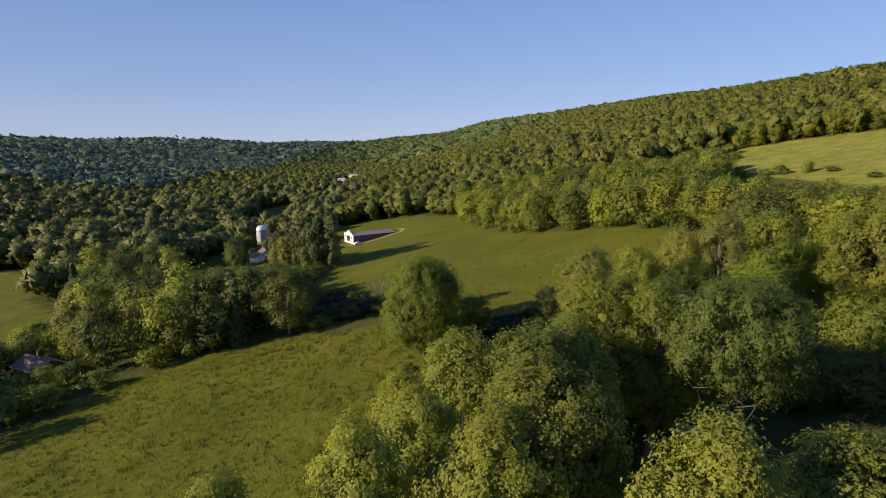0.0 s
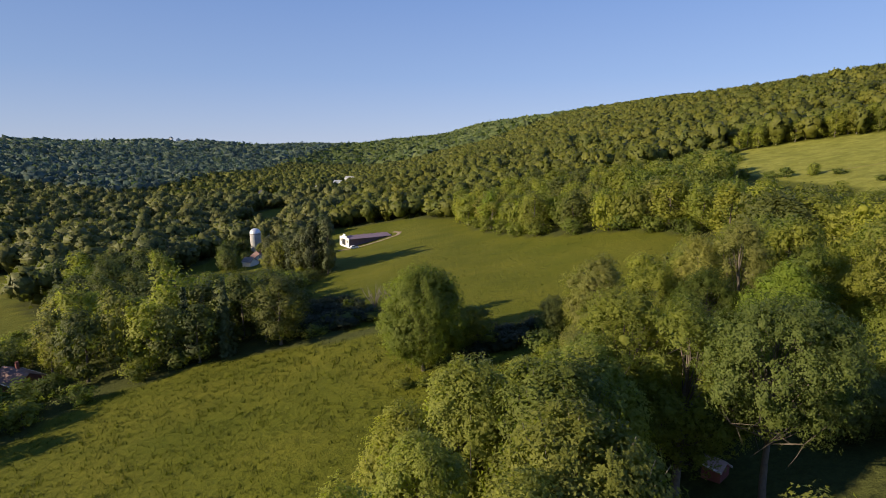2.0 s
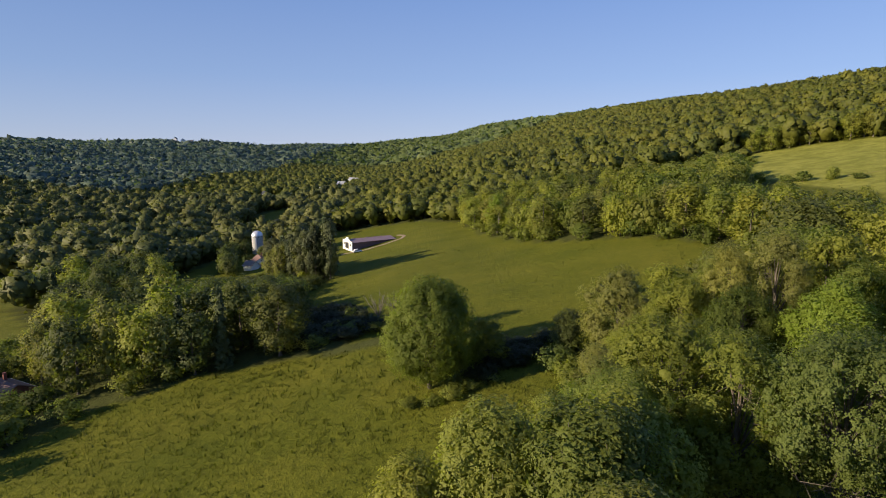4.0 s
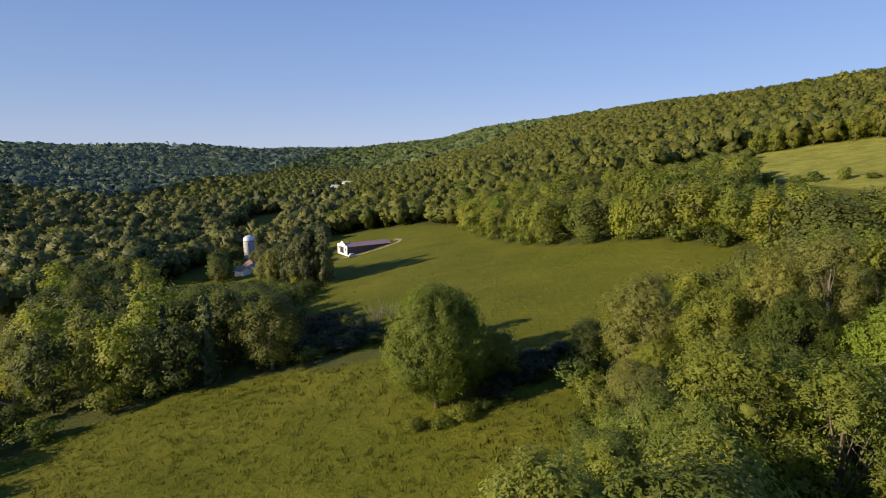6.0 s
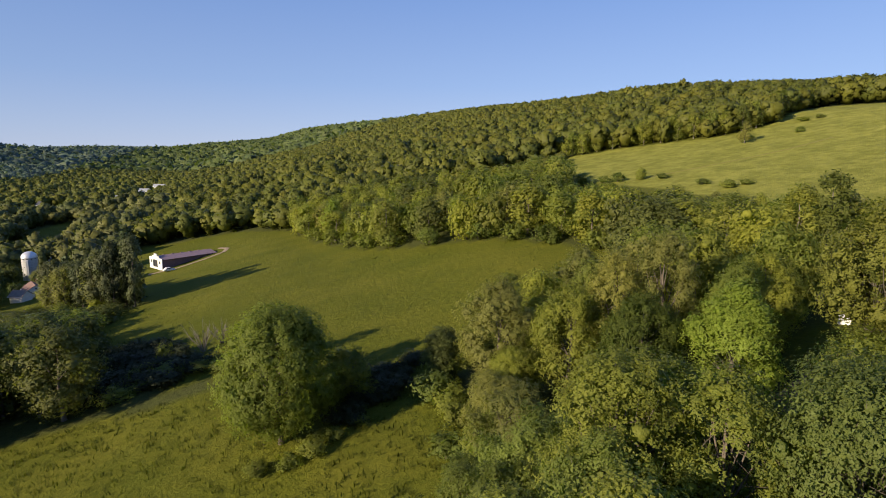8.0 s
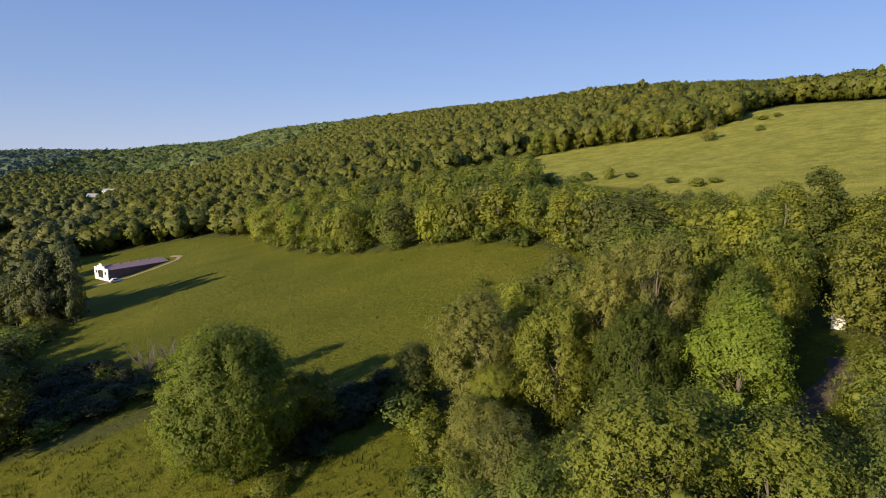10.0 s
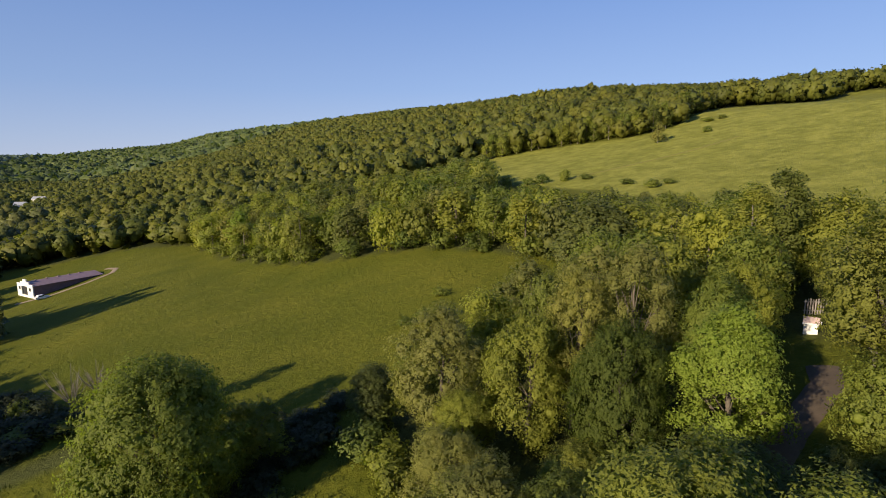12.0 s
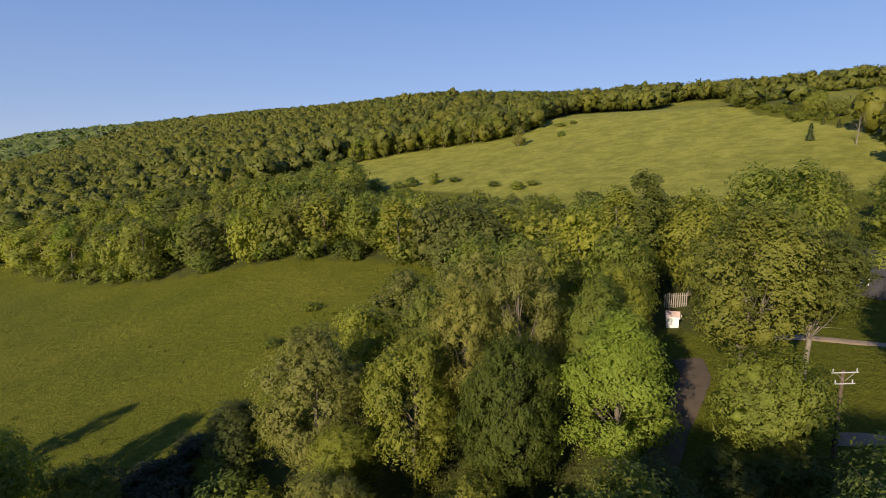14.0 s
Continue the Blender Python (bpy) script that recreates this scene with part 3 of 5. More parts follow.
# trees of the wood beside the flight, one by one: kind, place, height of the top, crown radius
NEAR = [
    ("maple", 43.2, 61.3, 24.6, 4.5, "bright yellow-green maple tree beside the dirt drive"),
    ("round", 37.2, 67.4, 22.2, 4.4, "dense dark green oak beside the bright maple"),
    ("oak", 35.2, 77.0, 21.4, 4.3, "dark green oak between maple and rusty tree"),
    ("brown", 30.8, 86.6, 20.4, 5.3, "rusty olive tree at the edge of the meadow"),
    ("elm", 26.4, 96.0, 10.8, 3.2, "low oak with dimmed leaves at the tip of the wood"),
    ("brown", 44.2, 71.6, 28.2, 3.9, "wide twiggy rust-brown tree with sparse leaves"),
    ("brown", 40.6, 76.0, 25.6, 3.6, "twiggy rust-brown tree with sparse leaves"),
    ("oak", 50.4, 67.6, 25.0, 3.6, "dark green oak close behind the bright maple"),
    ("birch", 53.6, 54.6, 32.0, 5.6, "large pale-limbed tree beside the dirt drive"), ("birch", 55.6, 51.2, 30.2, 3.9, "large pale-limbed tree beside the dirt drive"),
    ("birch", 53.4, 55.8, 28.4, 3.4, "leaning pale-limbed tree beside the dirt drive"),
    ("oak", 49.2, 52.0, 21.0, 4.2, "low spreading tree beside the utility pole"),
    ("elm", 41.5, 44.6, 17.6, 3.2, "low leafy tree in the shade beside the lane"), ("elm", 37.6, 46.6, 16.2, 2.8, "low leafy tree in the shade beside the lane"), ("elm", 45.0, 42.0, 18.2, 3.0, "low leafy tree in the shade beside the lane"), ("elm", 44.6, 48.6, 16.8, 2.8, "low leafy tree in the shade beside the lane"),
    ("spread", 26.9, 40.2, 26.2, 5.8, "big spreading olive-green tree with layered boughs"),
    ("oak", 22.4, 44.6, 25.2, 4.4, "dense olive-green tree beside the big spreading tree"),
    ("oak", 19.4, 49.4, 25.2, 4.8, ""), ("olive", 15.6, 46.4, 21.6, 3.6, ""),
    ("olive", 12.4, 18.2, 26.6, 3.4, ""), ("birch", 19.0, 19.0, 25.0, 3.4, ""),
    ("olive", 4.2, 24.0, 24.4, 3.4, ""), ("birch", 7.6, 27.0, 25.6, 3.8, ""),
    ("olive", 9.4, 38.0, 23.6, 4.0, ""), ("olive", 4.4, 41.0, 22.2, 3.8, ""), ("olive", -2.8, 25.0, 23.4, 3.0, ""),
    ("olive", 0.4, 32.0, 21.6, 3.2, ""), ("olive", -0.6, 40.4, 19.0, 3.0, ""),
    ("olive", -8.8, 22.4, 22.2, 2.4, ""), ("olive", 13.2, 41.4, 22.6, 3.6, ""), ("olive", 9.8, 46.6, 19.6, 4.0, ""),
    ("olive", 13.6, 53.0, 16.6, 4.2, ""), ("olive", 18.4, 56.6, 17.6, 4.2, ""), ("olive", 4.6, 49.6, 14.6, 3.6, ""), ("olive", 8.6, 55.6, 13.0, 3.6, ""),
    ("oak", 25.5, 52.8, 22.2, 4.2, ""), ("elm", 42.2, 52.4, 16.2, 2.6, "low leafy tree in the shade beside the drive"), ("olive", 25.0, 60.4, 15.6, 3.8, ""), ("brown", 21.4, 65.6, 15.8, 4.0, ""), ("olive", 15.4, 61.8, 11.6, 3.6, ""),
    ("olive", 31.2, 66.0, 13.0, 3.2, ""), ("brown", 24.6, 75.0, 13.0, 3.8, ""), ("olive", 22.2, 69.4, 11.4, 3.4, ""), ("oak", 29.0, 79.4, 13.4, 3.4, ""),
    ("elm", 33.4, 54.4, 18.4, 3.4, ""),
    ("oak", 58.0, 69.4, 25.4, 3.8, ""), ("oak", 56.0, 78.0, 27.0, 4.8, ""), ("brown", 53.0, 86.0, 25.5, 5.0, ""), ("oak", 64.4, 72.6, 28.2, 4.2, ""), ("oak", 72.0, 82.0, 30.0, 5.0, ""),
    ("olive", 66.0, 72.4, 27.6, 3.6, ""), ("birch", 80.6, 77.0, 35.6, 3.4, "tall slender poplar rising above the wood"), ("olive", 77.2, 79.4, 32.8, 3.2, "slender poplar beside the taller poplar"),
    ("oak", 86.0, 72.0, 32.0, 4.8, ""), ("oak", 60.0, 84.0, 27.0, 4.8, ""),
    ("oak", 84.0, 62.4, 35.2, 5.6, "broad oak rising at the far end of the drive"), ("oak", 92.0, 60.0, 36.0, 5.4, ""), ("oak", 104.0, 61.0, 34.6, 5.2, ""), ("oak", 113.0, 50.0, 33.0, 5.2, ""), ("olive", 94.0, 68.0, 32.0, 5.0, ""),
    # stands out of view; added for the shadow it lays on the lawn
    ("oak", 65.0, 42.0, 28.6, 4.6, "unseen green tree throwing its shadow across the lawn"),
    ("olive", 45.0, 83.0, 23.0, 4.4, ""), ("oak", 41.0, 92.0, 19.5, 4.2, ""), ("brown", 52.0, 97.0, 21.5, 4.8, ""),
    ("oak", 63.0, 94.0, 25.5, 5.0, ""), ("olive", 76.0, 91.0, 29.0, 5.0, ""),
]
for kind, x, y, top, r, label in NEAR:
    plant(kind, x, y, top - float(ground(x, y)), r, ("close" if (r > 4.3 and math.hypot(x - 2, y - 34) < 30) or math.hypot(x - 8, y - 21) < 15 else "near" if math.hypot(x - 2, y - 34) < 42 else "middle") if math.hypot(x, y - 38) < 66 else "mid", label, "trees of the near wood")
plant("round", 2.7, 93.2, 18.5, 7.2, "near", "round dark green tree standing alone between field and meadow")
# two unseen trees, added only to cast shadow stripes on the meadow
plant("oak", 4.5, 119.0, 10.5, 2.6, "mid", "hidden slim tree added to cast a shadow stripe on the meadow")
plant("oak", 7.5, 107.0, 11.5, 3.4, "mid", "slim tree hidden behind the lone round tree, added for its shadow")
plant("oak", 12.6, 98.0, 8.4, 3.6, "near", "lower green tree close behind the lone round tree")
for x, y, h, r in ((-0.5, 88.0, 1.4, 1.5), (3.0, 87.0, 1.7, 1.6), (6.0, 87.4, 2.2, 1.7), (9.2, 89.2, 1.5, 1.5), (13.0, 90.6, 1.0, 1.4)):
    plant("shrub", x, y, h, r, "mid", "leafy thicket at the foot of the lone round tree", "thicket under the lone tree")

taken = [(x, y, r) for _, x, y, _, r, _ in NEAR] + [(6.2, 91, 6), (13, 96, 4)]


def scatter(poly, spacing, tries, gen, ok=None):
    """Places at least spacing apart in a polygon of the plan, clear of the trees that stand."""
    xs, ys = [p[0] for p in poly], [p[1] for p in poly]
    out = []
    for _ in range(tries):
        x, y = gen.uniform(min(xs), max(xs)), gen.uniform(min(ys), max(ys))
        if not inside(np.array([x]), np.array([y]), poly)[0] or is_open(np.array([x]), np.array([y]))[0]:
            continue
        if ok and not ok(x, y):
            continue
        s = spacing * gen.uniform(0.8, 1.25)
        if any((x - a) ** 2 + (y - b) ** 2 < (0.6 * s + 0.55 * c) ** 2 for a, b, c in taken):
            continue
        taken.append((x, y, s * 0.5))
        out.append((x, y))
    return out


# hedgerow and wood on the west side of field and meadow
WEST_WOOD = [(-70, 116), (-64, 112), (-43, 124), (-24, 124), (-28, 140), (-36, 182), (-36, 212), (-66, 222), (-84, 240), (-110, 250), (-140, 215), (-110, 170)]
FRONT_ROW = [
    ("elm", -29.0, 125.2, 16.4, 6.0, "broad oak with dimmed green leaves at the corner of the west wood"), ("elm", -33.5, 130.0, 14.0, 4.6, ""), ("conifer", -41.0, 124.6, 18.0, 2.7, "slim dark spruce at the edge of the west wood"),
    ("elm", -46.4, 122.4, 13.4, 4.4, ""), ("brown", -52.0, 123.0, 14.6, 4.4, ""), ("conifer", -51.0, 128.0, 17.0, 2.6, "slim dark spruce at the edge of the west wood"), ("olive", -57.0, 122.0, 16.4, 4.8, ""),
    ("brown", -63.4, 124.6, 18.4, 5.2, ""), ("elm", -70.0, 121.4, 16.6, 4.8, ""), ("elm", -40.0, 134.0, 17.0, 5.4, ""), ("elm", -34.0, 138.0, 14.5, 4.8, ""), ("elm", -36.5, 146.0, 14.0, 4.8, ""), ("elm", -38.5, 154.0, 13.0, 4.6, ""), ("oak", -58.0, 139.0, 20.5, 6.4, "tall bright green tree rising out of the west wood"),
    ("olive", -80.0, 138.0, 18.0, 5.8, "rounded olive-green tree beside the west field"), ("brown", -82.6, 129.4, 13.5, 3.4, "thin tree with bare lower trunk beside the cottage"), ("brown", -79.0, 126.6, 11.5, 3.0, "thin tree with bare lower trunk beside the cottage"),
]
for kind, x, y, h, r, label in FRONT_ROW:
    plant(kind, x, y, h, r, "mid", label, "trees of the west wood")
taken += [(x, y, r) for _, x, y, _, r, _ in FRONT_ROW]
for x, y in scatter(WEST_WOOD, 8.8, 1500, rng, lambda x, y: y > 130 and (x < -26 or y > 152)):
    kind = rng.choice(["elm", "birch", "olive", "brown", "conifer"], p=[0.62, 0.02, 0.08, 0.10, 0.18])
    h = rng.uniform(12, 18)
    if y > 150 and x > -0.43 * y:
        h = min(h, 33 - 0.2 * math.hypot(x, y) - float(ground(x, y)))
    if x < -0.63 * y:
        h = min(h, 35 - 0.278 * math.hypot(x, y) - float(ground(x, y)))
    if h < 2.5:
        continue
    plant(kind, x, y, h * (1.15 if kind == "conifer" else 1), rng.uniform(4.2, 6.4) if kind != "conifer" else 3.0, "mid", group="trees of the west wood")
# added as shade casters; the three tallest stand out of view beside the field
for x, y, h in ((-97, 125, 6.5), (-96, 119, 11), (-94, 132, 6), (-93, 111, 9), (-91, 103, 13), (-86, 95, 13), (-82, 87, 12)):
    plant("elm", x, y, h, 3.2 if h < 8 else 4.8, "mid", "green tree added to shade the red cottage and the field's edge", "trees round the cottage")
# tall evergreens by the farm
for k in range(26):
    x, y = -30.5 - 1.1 * k + rng.normal(0, 0.8), 209.5 + 0.85 * k + (k % 3) * 4.5 + rng.normal(0, 1)
    h = rng.uniform(20, 24) if k < 4 else rng.uniform(17, 21) if k < 12 else rng.uniform(13, 17)
    kind = "brown" if k >= 12 and k % 6 == 0 else "evergreen" if k % 3 != 2 else "conifer"
    plant(kind, x, y, h, rng.uniform(3.0, 3.8) if kind != "conifer" else 0.24 * h, "near" if kind == "evergreen" else "mid", "rusty tree in the windbreak beside the farm" if kind == "brown" else "tall dark evergreen in the windbreak beside the farm", "farm windbreak")
for x, y, h in ((-61.5, 246, 8), (-57, 242, 10), (-76, 290, 7)):
    plant("brown", x, y, h, 3.0, "fine", "rusty tree in the windbreak beside the farm", "farm windbreak")
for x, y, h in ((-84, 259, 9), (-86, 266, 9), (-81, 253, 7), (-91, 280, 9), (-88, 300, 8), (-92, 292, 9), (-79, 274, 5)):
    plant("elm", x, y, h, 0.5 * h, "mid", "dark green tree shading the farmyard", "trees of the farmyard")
# wood between the meadow and the pasture
EAST_WOOD = [(36, 119), (50, 115), (66, 109), (84, 115), (79, 143), (73, 165), (53, 187), (42, 212), (35, 241), (28, 300), (60, 300), (110, 250), (150, 262), (183, 287), (160, 242), (141, 208),
             (128, 166), (132, 127), (150, 101), (172, 84), (120, 60), (98, 50), (80, 92), (60, 102), (44, 100)]
for x, y in scatter(EAST_WOOD, 8.6, 2600, rng):
    kind = rng.choice(["oak", "elm", "maple", "olive", "brown", "birch"], p=[0.38, 0.26, 0.02, 0.14, 0.1, 0.1])
    h, out = rng.uniform(11, 17), math.hypot(x - 3, y - 40)
    if x - 3 > 0.62 * (y - 40):
        h = min(h, 34.0 + rng.normal(0, 0.8) - 0.048 * out - float(ground(x, y)))
    if x > 95 and y < 292:
        h = min(h, rng.uniform(4, 8))
    if h > 3:
        plant(kind, x, y, h, min(rng.uniform(4.6, 7.0), 0.55 * h), "mid", group="trees between meadow and pasture")
for x, y, h, r in ((112, 196, 11, 5.6), (120, 206, 12, 6.0), (127, 216, 11.5, 5.6), (104, 187, 11, 5.4), (110, 210, 13, 6.0), (98, 200, 13, 6.0), (133, 226, 11, 5.2), (120, 224, 13, 5.8), (104, 218, 14, 6.0), (92, 190, 12, 5.6)):
    plant("olive", x, y, h, r, "mid", "rounded olive-green tree at the pasture's lower end", "trees at the pasture's lower end")
# lone tree and bushes of the pasture
plant("brown", 219, 205, 9.5, 3.0, "mid", "slender lone tree standing in the pasture")
for x, y, h, r in ((-19, 129, 2.2, 2.6), (-13, 132, 2.2, 2.8), (-8, 129, 1.8, 2.4), (-4, 126, 1.6, 2.0), (-15, 139, 3.6, 1.6), (-18, 135, 2.2, 2.6), (2, 122, 1.6, 2.0), (-22, 127, 2.6, 2.8),
                   (-50, 121.5, 4, 2.8), (-57, 117, 4, 2.8), (-65, 109, 3.6, 2.8), (-70, 101, 4.6, 3.4), (-76, 98, 5, 3.4), (-74, 107, 5, 3.2), (-80, 104, 5, 3.6), (-84, 112, 4, 3), (-79, 115, 4, 3), (-74, 116, 4, 3),
                   (-92, 108, 6, 4), (-98, 118, 6, 4), (-96, 130, 5, 3.5), (-92, 137, 5, 3.5), (-100, 141, 6, 4), (-88, 96, 6, 4), (-104, 150, 5, 3.6)):
    plant("shrub", x, y, h, r, "mid", "dense green shrub in the hedgerow below the field", "hedgerow shrubs")
for x, y, h, r in ((19, 76, 2.6, 2.2), (20, 66, 3.5, 2.8), (18.5, 60, 3.5, 2.6), (24, 86, 3, 2.4), (22.5, 82, 3, 2.2), (23, 90, 3.5, 2.6), (20.5, 72, 3, 2.4), (27, 95, 4, 3), (36, 99, 4.5, 3), (44, 101, 4, 3), (52, 102, 4.5, 3.2), (60, 104, 4, 3), (68, 106, 5, 3.4), (76, 110, 5, 3.4), (83, 118, 5, 3.4),
                   (81, 130, 5, 3.6), (77, 146, 5, 3.6), (74, 158, 5, 3.6), (68, 170, 5.5, 3.8), (57, 182, 5, 3.6), (48, 196, 5, 3.6), (43, 208, 5, 3.6), (40, 220, 5, 3.6), (36, 236, 5, 3.6), (33, 255, 5, 3.6),
                   (47, 120, 2, 1.6), (44, 122, 1.6, 1.4), (55, 128, 1.8, 1.5)):
    plant("shrub", x, y, h, r, "mid", "green shrub at the meadow's wooded edge", "meadow edge shrubs")
for x, y, h, r in ((147, 190, 4.2, 2.2), (141, 196, 3.2, 2.6), (138, 200, 2.6, 2.4), (150, 182, 2.0, 2.0), (146, 160, 1.8, 2.2), (144, 148, 2.4, 2.4), (149, 146, 1.6, 1.8), (228, 210, 2.4, 1.8), (242, 196, 2.6, 2.2), (270, 214, 2.0, 3.0), (276, 210, 1.8, 2.2), (250, 95, 4, 2.4)):
    plant("shrub", x, y, h, r, "mid", "low green bush growing in the pasture", "pasture bushes")
for k in range(20):
    x, y = 252 + 2.2 * k + rng.normal(0, 2), 84 + 2.1 * k + rng.normal(0, 3)
    plant("shrub", x, y, rng.uniform(1.2, 2.6), rng.uniform(1.3, 2.2), "mid", "bush in the overgrown hedge above the pasture", "hedge above the pasture")
for k in range(13):
    along = rng.uniform(0, 1) if k < 7 else 0
    plant(rng.choice(["oak", "olive", "birch"]), *((292 + 34 * along, 122 + 20 * along + rng.normal(0, 4)) if k < 7 else (rng.uniform(256, 276), rng.uniform(84, 98))), rng.uniform(6, 11) if k < 7 else rng.uniform(5, 8), rng.uniform(2.6, 4.2), "mid", "green tree in the clump above the pasture", "clump above the pasture")
EDGE = [(184, 292), (200, 286), (213, 275), (228, 254), (241, 234), (257, 229), (278, 236), (300, 245), (326, 256), (352, 267)]
for (x0, y0), (x1, y1) in zip(EDGE, EDGE[1:]):
    steps = max(2, round(math.hypot(x1 - x0, y1 - y0) / 4.2))
    for k in range(steps):
        s, off = k / steps, (k % 2) * 4.5 + rng.uniform(0, 1.5)
        nx, ny = (y0 - y1) / math.hypot(x1 - x0, y1 - y0), (x1 - x0) / math.hypot(x1 - x0, y1 - y0)
        h = rng.uniform(9.5, 14.5)
        plant(rng.choice(["oak", "olive", "birch"], p=[0.45, 0.35, 0.2]), x0 + (x1 - x0) * s + nx * off, y0 + (y1 - y0) * s + ny * off, h, rng.uniform(0.26, 0.34) * h, "mid", "tall green tree at the pasture's upper edge", "trees at the pasture's upper edge")
for x, y, h in ((215, 84, 5.6), (243, 86, 3), (236, 80, 3.2)):
    plant("conifer", x, y, h, 0.3 * h, "mid", "young dark spruce at the pasture's edge", "trees at the pasture edge")
for x, y, h in ((206, 58, 8), (198, 56, 7), (190, 54, 9), (214, 62, 7)):
    plant("brown", x, y, h, 0.4 * h, "mid", "young tree at the pasture's edge", "trees at the pasture edge")


def bare_bush(x, y, height, label):
    """A dead shrub: bare twigs only."""
    gen = np.random.default_rng(5)
    pieces = []
    for _ in range(26):
        a, lean = gen.uniform(0, 2 * math.pi), gen.uniform(0.1, 0.75)
        tip = np.array([math.cos(a) * lean, math.sin(a) * lean, 1.0]) * height * gen.uniform(0.6, 1.05)
        mid = tip * 0.5 + gen.normal(0, 0.15, 3)
        pieces.append(tube([(0, 0, -0.2), mid, tip], [0.06, 0.045, 0.015], 4))
        for _ in range(2):
            pieces.append(tube([mid, mid + (tip - mid) * 0.8 + gen.normal(0, 0.35, 3)], [0.03, 0.01], 3))
    v, f = joined(pieces)
    ob = new("dead_shrub", mesh_from("dead_shrub", v, f, PALE_BARK))
    ob.matrix_basis = pose(x, y, float(ground(x, y)))
    tagged(ob, label, "shrub")


bare_bush(-8.0, 140.0, 6.0, "bleached dead shrub with bare twigs in the hedgerow")
gen_dead = np.random.default_rng(9)
v, f = limbs_for(gen_dead, 10.0, 3.0, 0.2, gen_dead.normal(0, 1, (18, 3)) * np.array([1.5, 1.5, 1.6]) + np.array([0, 0, 6.5]), True)
dead = new("dead_tree", mesh_from("dead_tree", v, f, PALE_BARK, None, True))
dead.matrix_basis = pose(207, 70.5, float(ground(207, 70.5)))
tagged(dead, "tall bleached dead tree at the pasture's edge", "tree")
bare_bush(-4.5, 142.0, 4.8, "smaller bleached dead shrub with bare twigs")

SCRUB = [(92, 175), (116, 160), (134, 207), (154, 240), (181, 285), (150, 272), (105, 232)], [(100, 66), (150, 70), (134, 92), (118, 126), (116, 165), (92, 172), (96, 110)]
for poly in SCRUB:
    for x, y in scatter(poly, 5.2, 260, rng):
        plant("shrub", x, y, rng.uniform(2.6, 5.5), rng.uniform(2.4, 4.0), "mid", "green shrub in the scrub below the pasture", "scrub below the pasture")

# ---- distant woods ----


def woods(name, xs, ys, heights, radii, material, lobes, leaves, leaf, label, gen):
    """Many crowns in one mesh: each a core, a dome of rounded boughs and loose leaves on them."""
    n, corners = len(xs), len(OCT_V)
    z = ground(xs, ys)
    slim = np.where(gen.uniform(0, 1, n) < 0.16, gen.uniform(0.6, 0.8, n), 1.0)
    wide, half = radii * slim, 0.44 * heights * np.where(slim < 1, 1.1, gen.uniform(0.9, 1.08, n))
    mid = np.stack([xs, ys, z + heights - half], 1)
    up = 0.98 - 1.6 * (np.arange(lobes) + 0.5) / lobes + gen.normal(0, 0.1, (n, lobes))
    up = np.clip(up, -0.72, 1.0)
    a = 2.4 * np.arange(lobes)[None] + gen.uniform(0, 6.28, (n, 1)) + gen.normal(0, 0.3, (n, lobes))
    flat = np.where(up > 0, np.sqrt(1 - np.abs(up) ** 1.7), 1 + 0.15 * up)
    d = np.stack([flat * np.cos(a), flat * np.sin(a), np.where(up > 0, up, 1.9 * up)], 2)
    size = gen.uniform(0.3, 0.52, (n, lobes)) * (6.0 / lobes) ** 0.36
    spot = mid[:, None] + d * np.stack([wide, wide, half], 1)[:, None] * gen.uniform(0.58, 0.8, (n, lobes, 1))
    girth = np.stack([size * wide[:, None], size * wide[:, None], size * (0.75 * wide + 0.2 * half)[:, None]], 2)
    v1, f1, n1 = masses(spot.reshape(-1, 3), girth.reshape(-1, 3), gen, True)
    n1 = n1 * 0.5 + np.repeat(d.reshape(-1, 3), corners, 0) * 0.75
    v2, f2, n2 = masses(np.stack([xs, ys, z + 0.46 * heights], 1), np.stack([wide * 0.56, wide * 0.56, heights * 0.5], 1), gen)
    pick = gen.integers(0, lobes, (n, leaves))
    row = np.arange(n)[:, None]
    e = gen.normal(0, 1, (n, leaves, 3)) + d[row, pick] * 0.9
    e /= np.linalg.norm(e, axis=2, keepdims=True)
    c = spot[row, pick] + e * girth[row, pick] * gen.uniform(0.95, 1.3, (n, leaves, 1))
    scale = np.repeat(leaf * radii, leaves)
    v, f, nr = leaves_at(c.reshape(-1, 3), (e * 0.55 + d[row, pick] * 0.75).reshape(-1, 3), scale * 0.85, scale, gen, 0.75)
    # neighbours of one kind stand together
    shade = np.mod(0.5 * gen.uniform(0, 1, n) + 0.5 + 0.5 * np.sin(xs / 37 + 2.2 * np.sin(ys / 53)) * np.sin(ys / 41 + xs / 90), 1.0)
    inner = np.concatenate([v1, v2]), np.concatenate([f1, f2 + len(v1)]), np.concatenate([n1, n2])
    inner[2][:] /= np.linalg.norm(inner[2], axis=1, keepdims=True)
    tints = np.concatenate([np.repeat(shade, leaves * 3), np.repeat(shade, lobes * corners), np.repeat(shade, len(ICO_V))])
    tagged(new(name, foliage_mesh(name, (v, f, nr), inner, material, tints)), label, "woodland", kind="stuff")


def wood_points(x0, x1, y0, y1, spacing, gen, keep):
    gx, gy = np.meshgrid(np.arange(x0, x1, spacing), np.arange(y0, y1, spacing))
    x = gx.ravel() + gen.uniform(-0.42, 0.42, gx.size) * spacing
    y = gy.ravel() + gen.uniform(-0.42, 0.42, gx.size) * spacing
    k = keep(x, y) & ~is_open(x, y)
    return x[k], y[k]


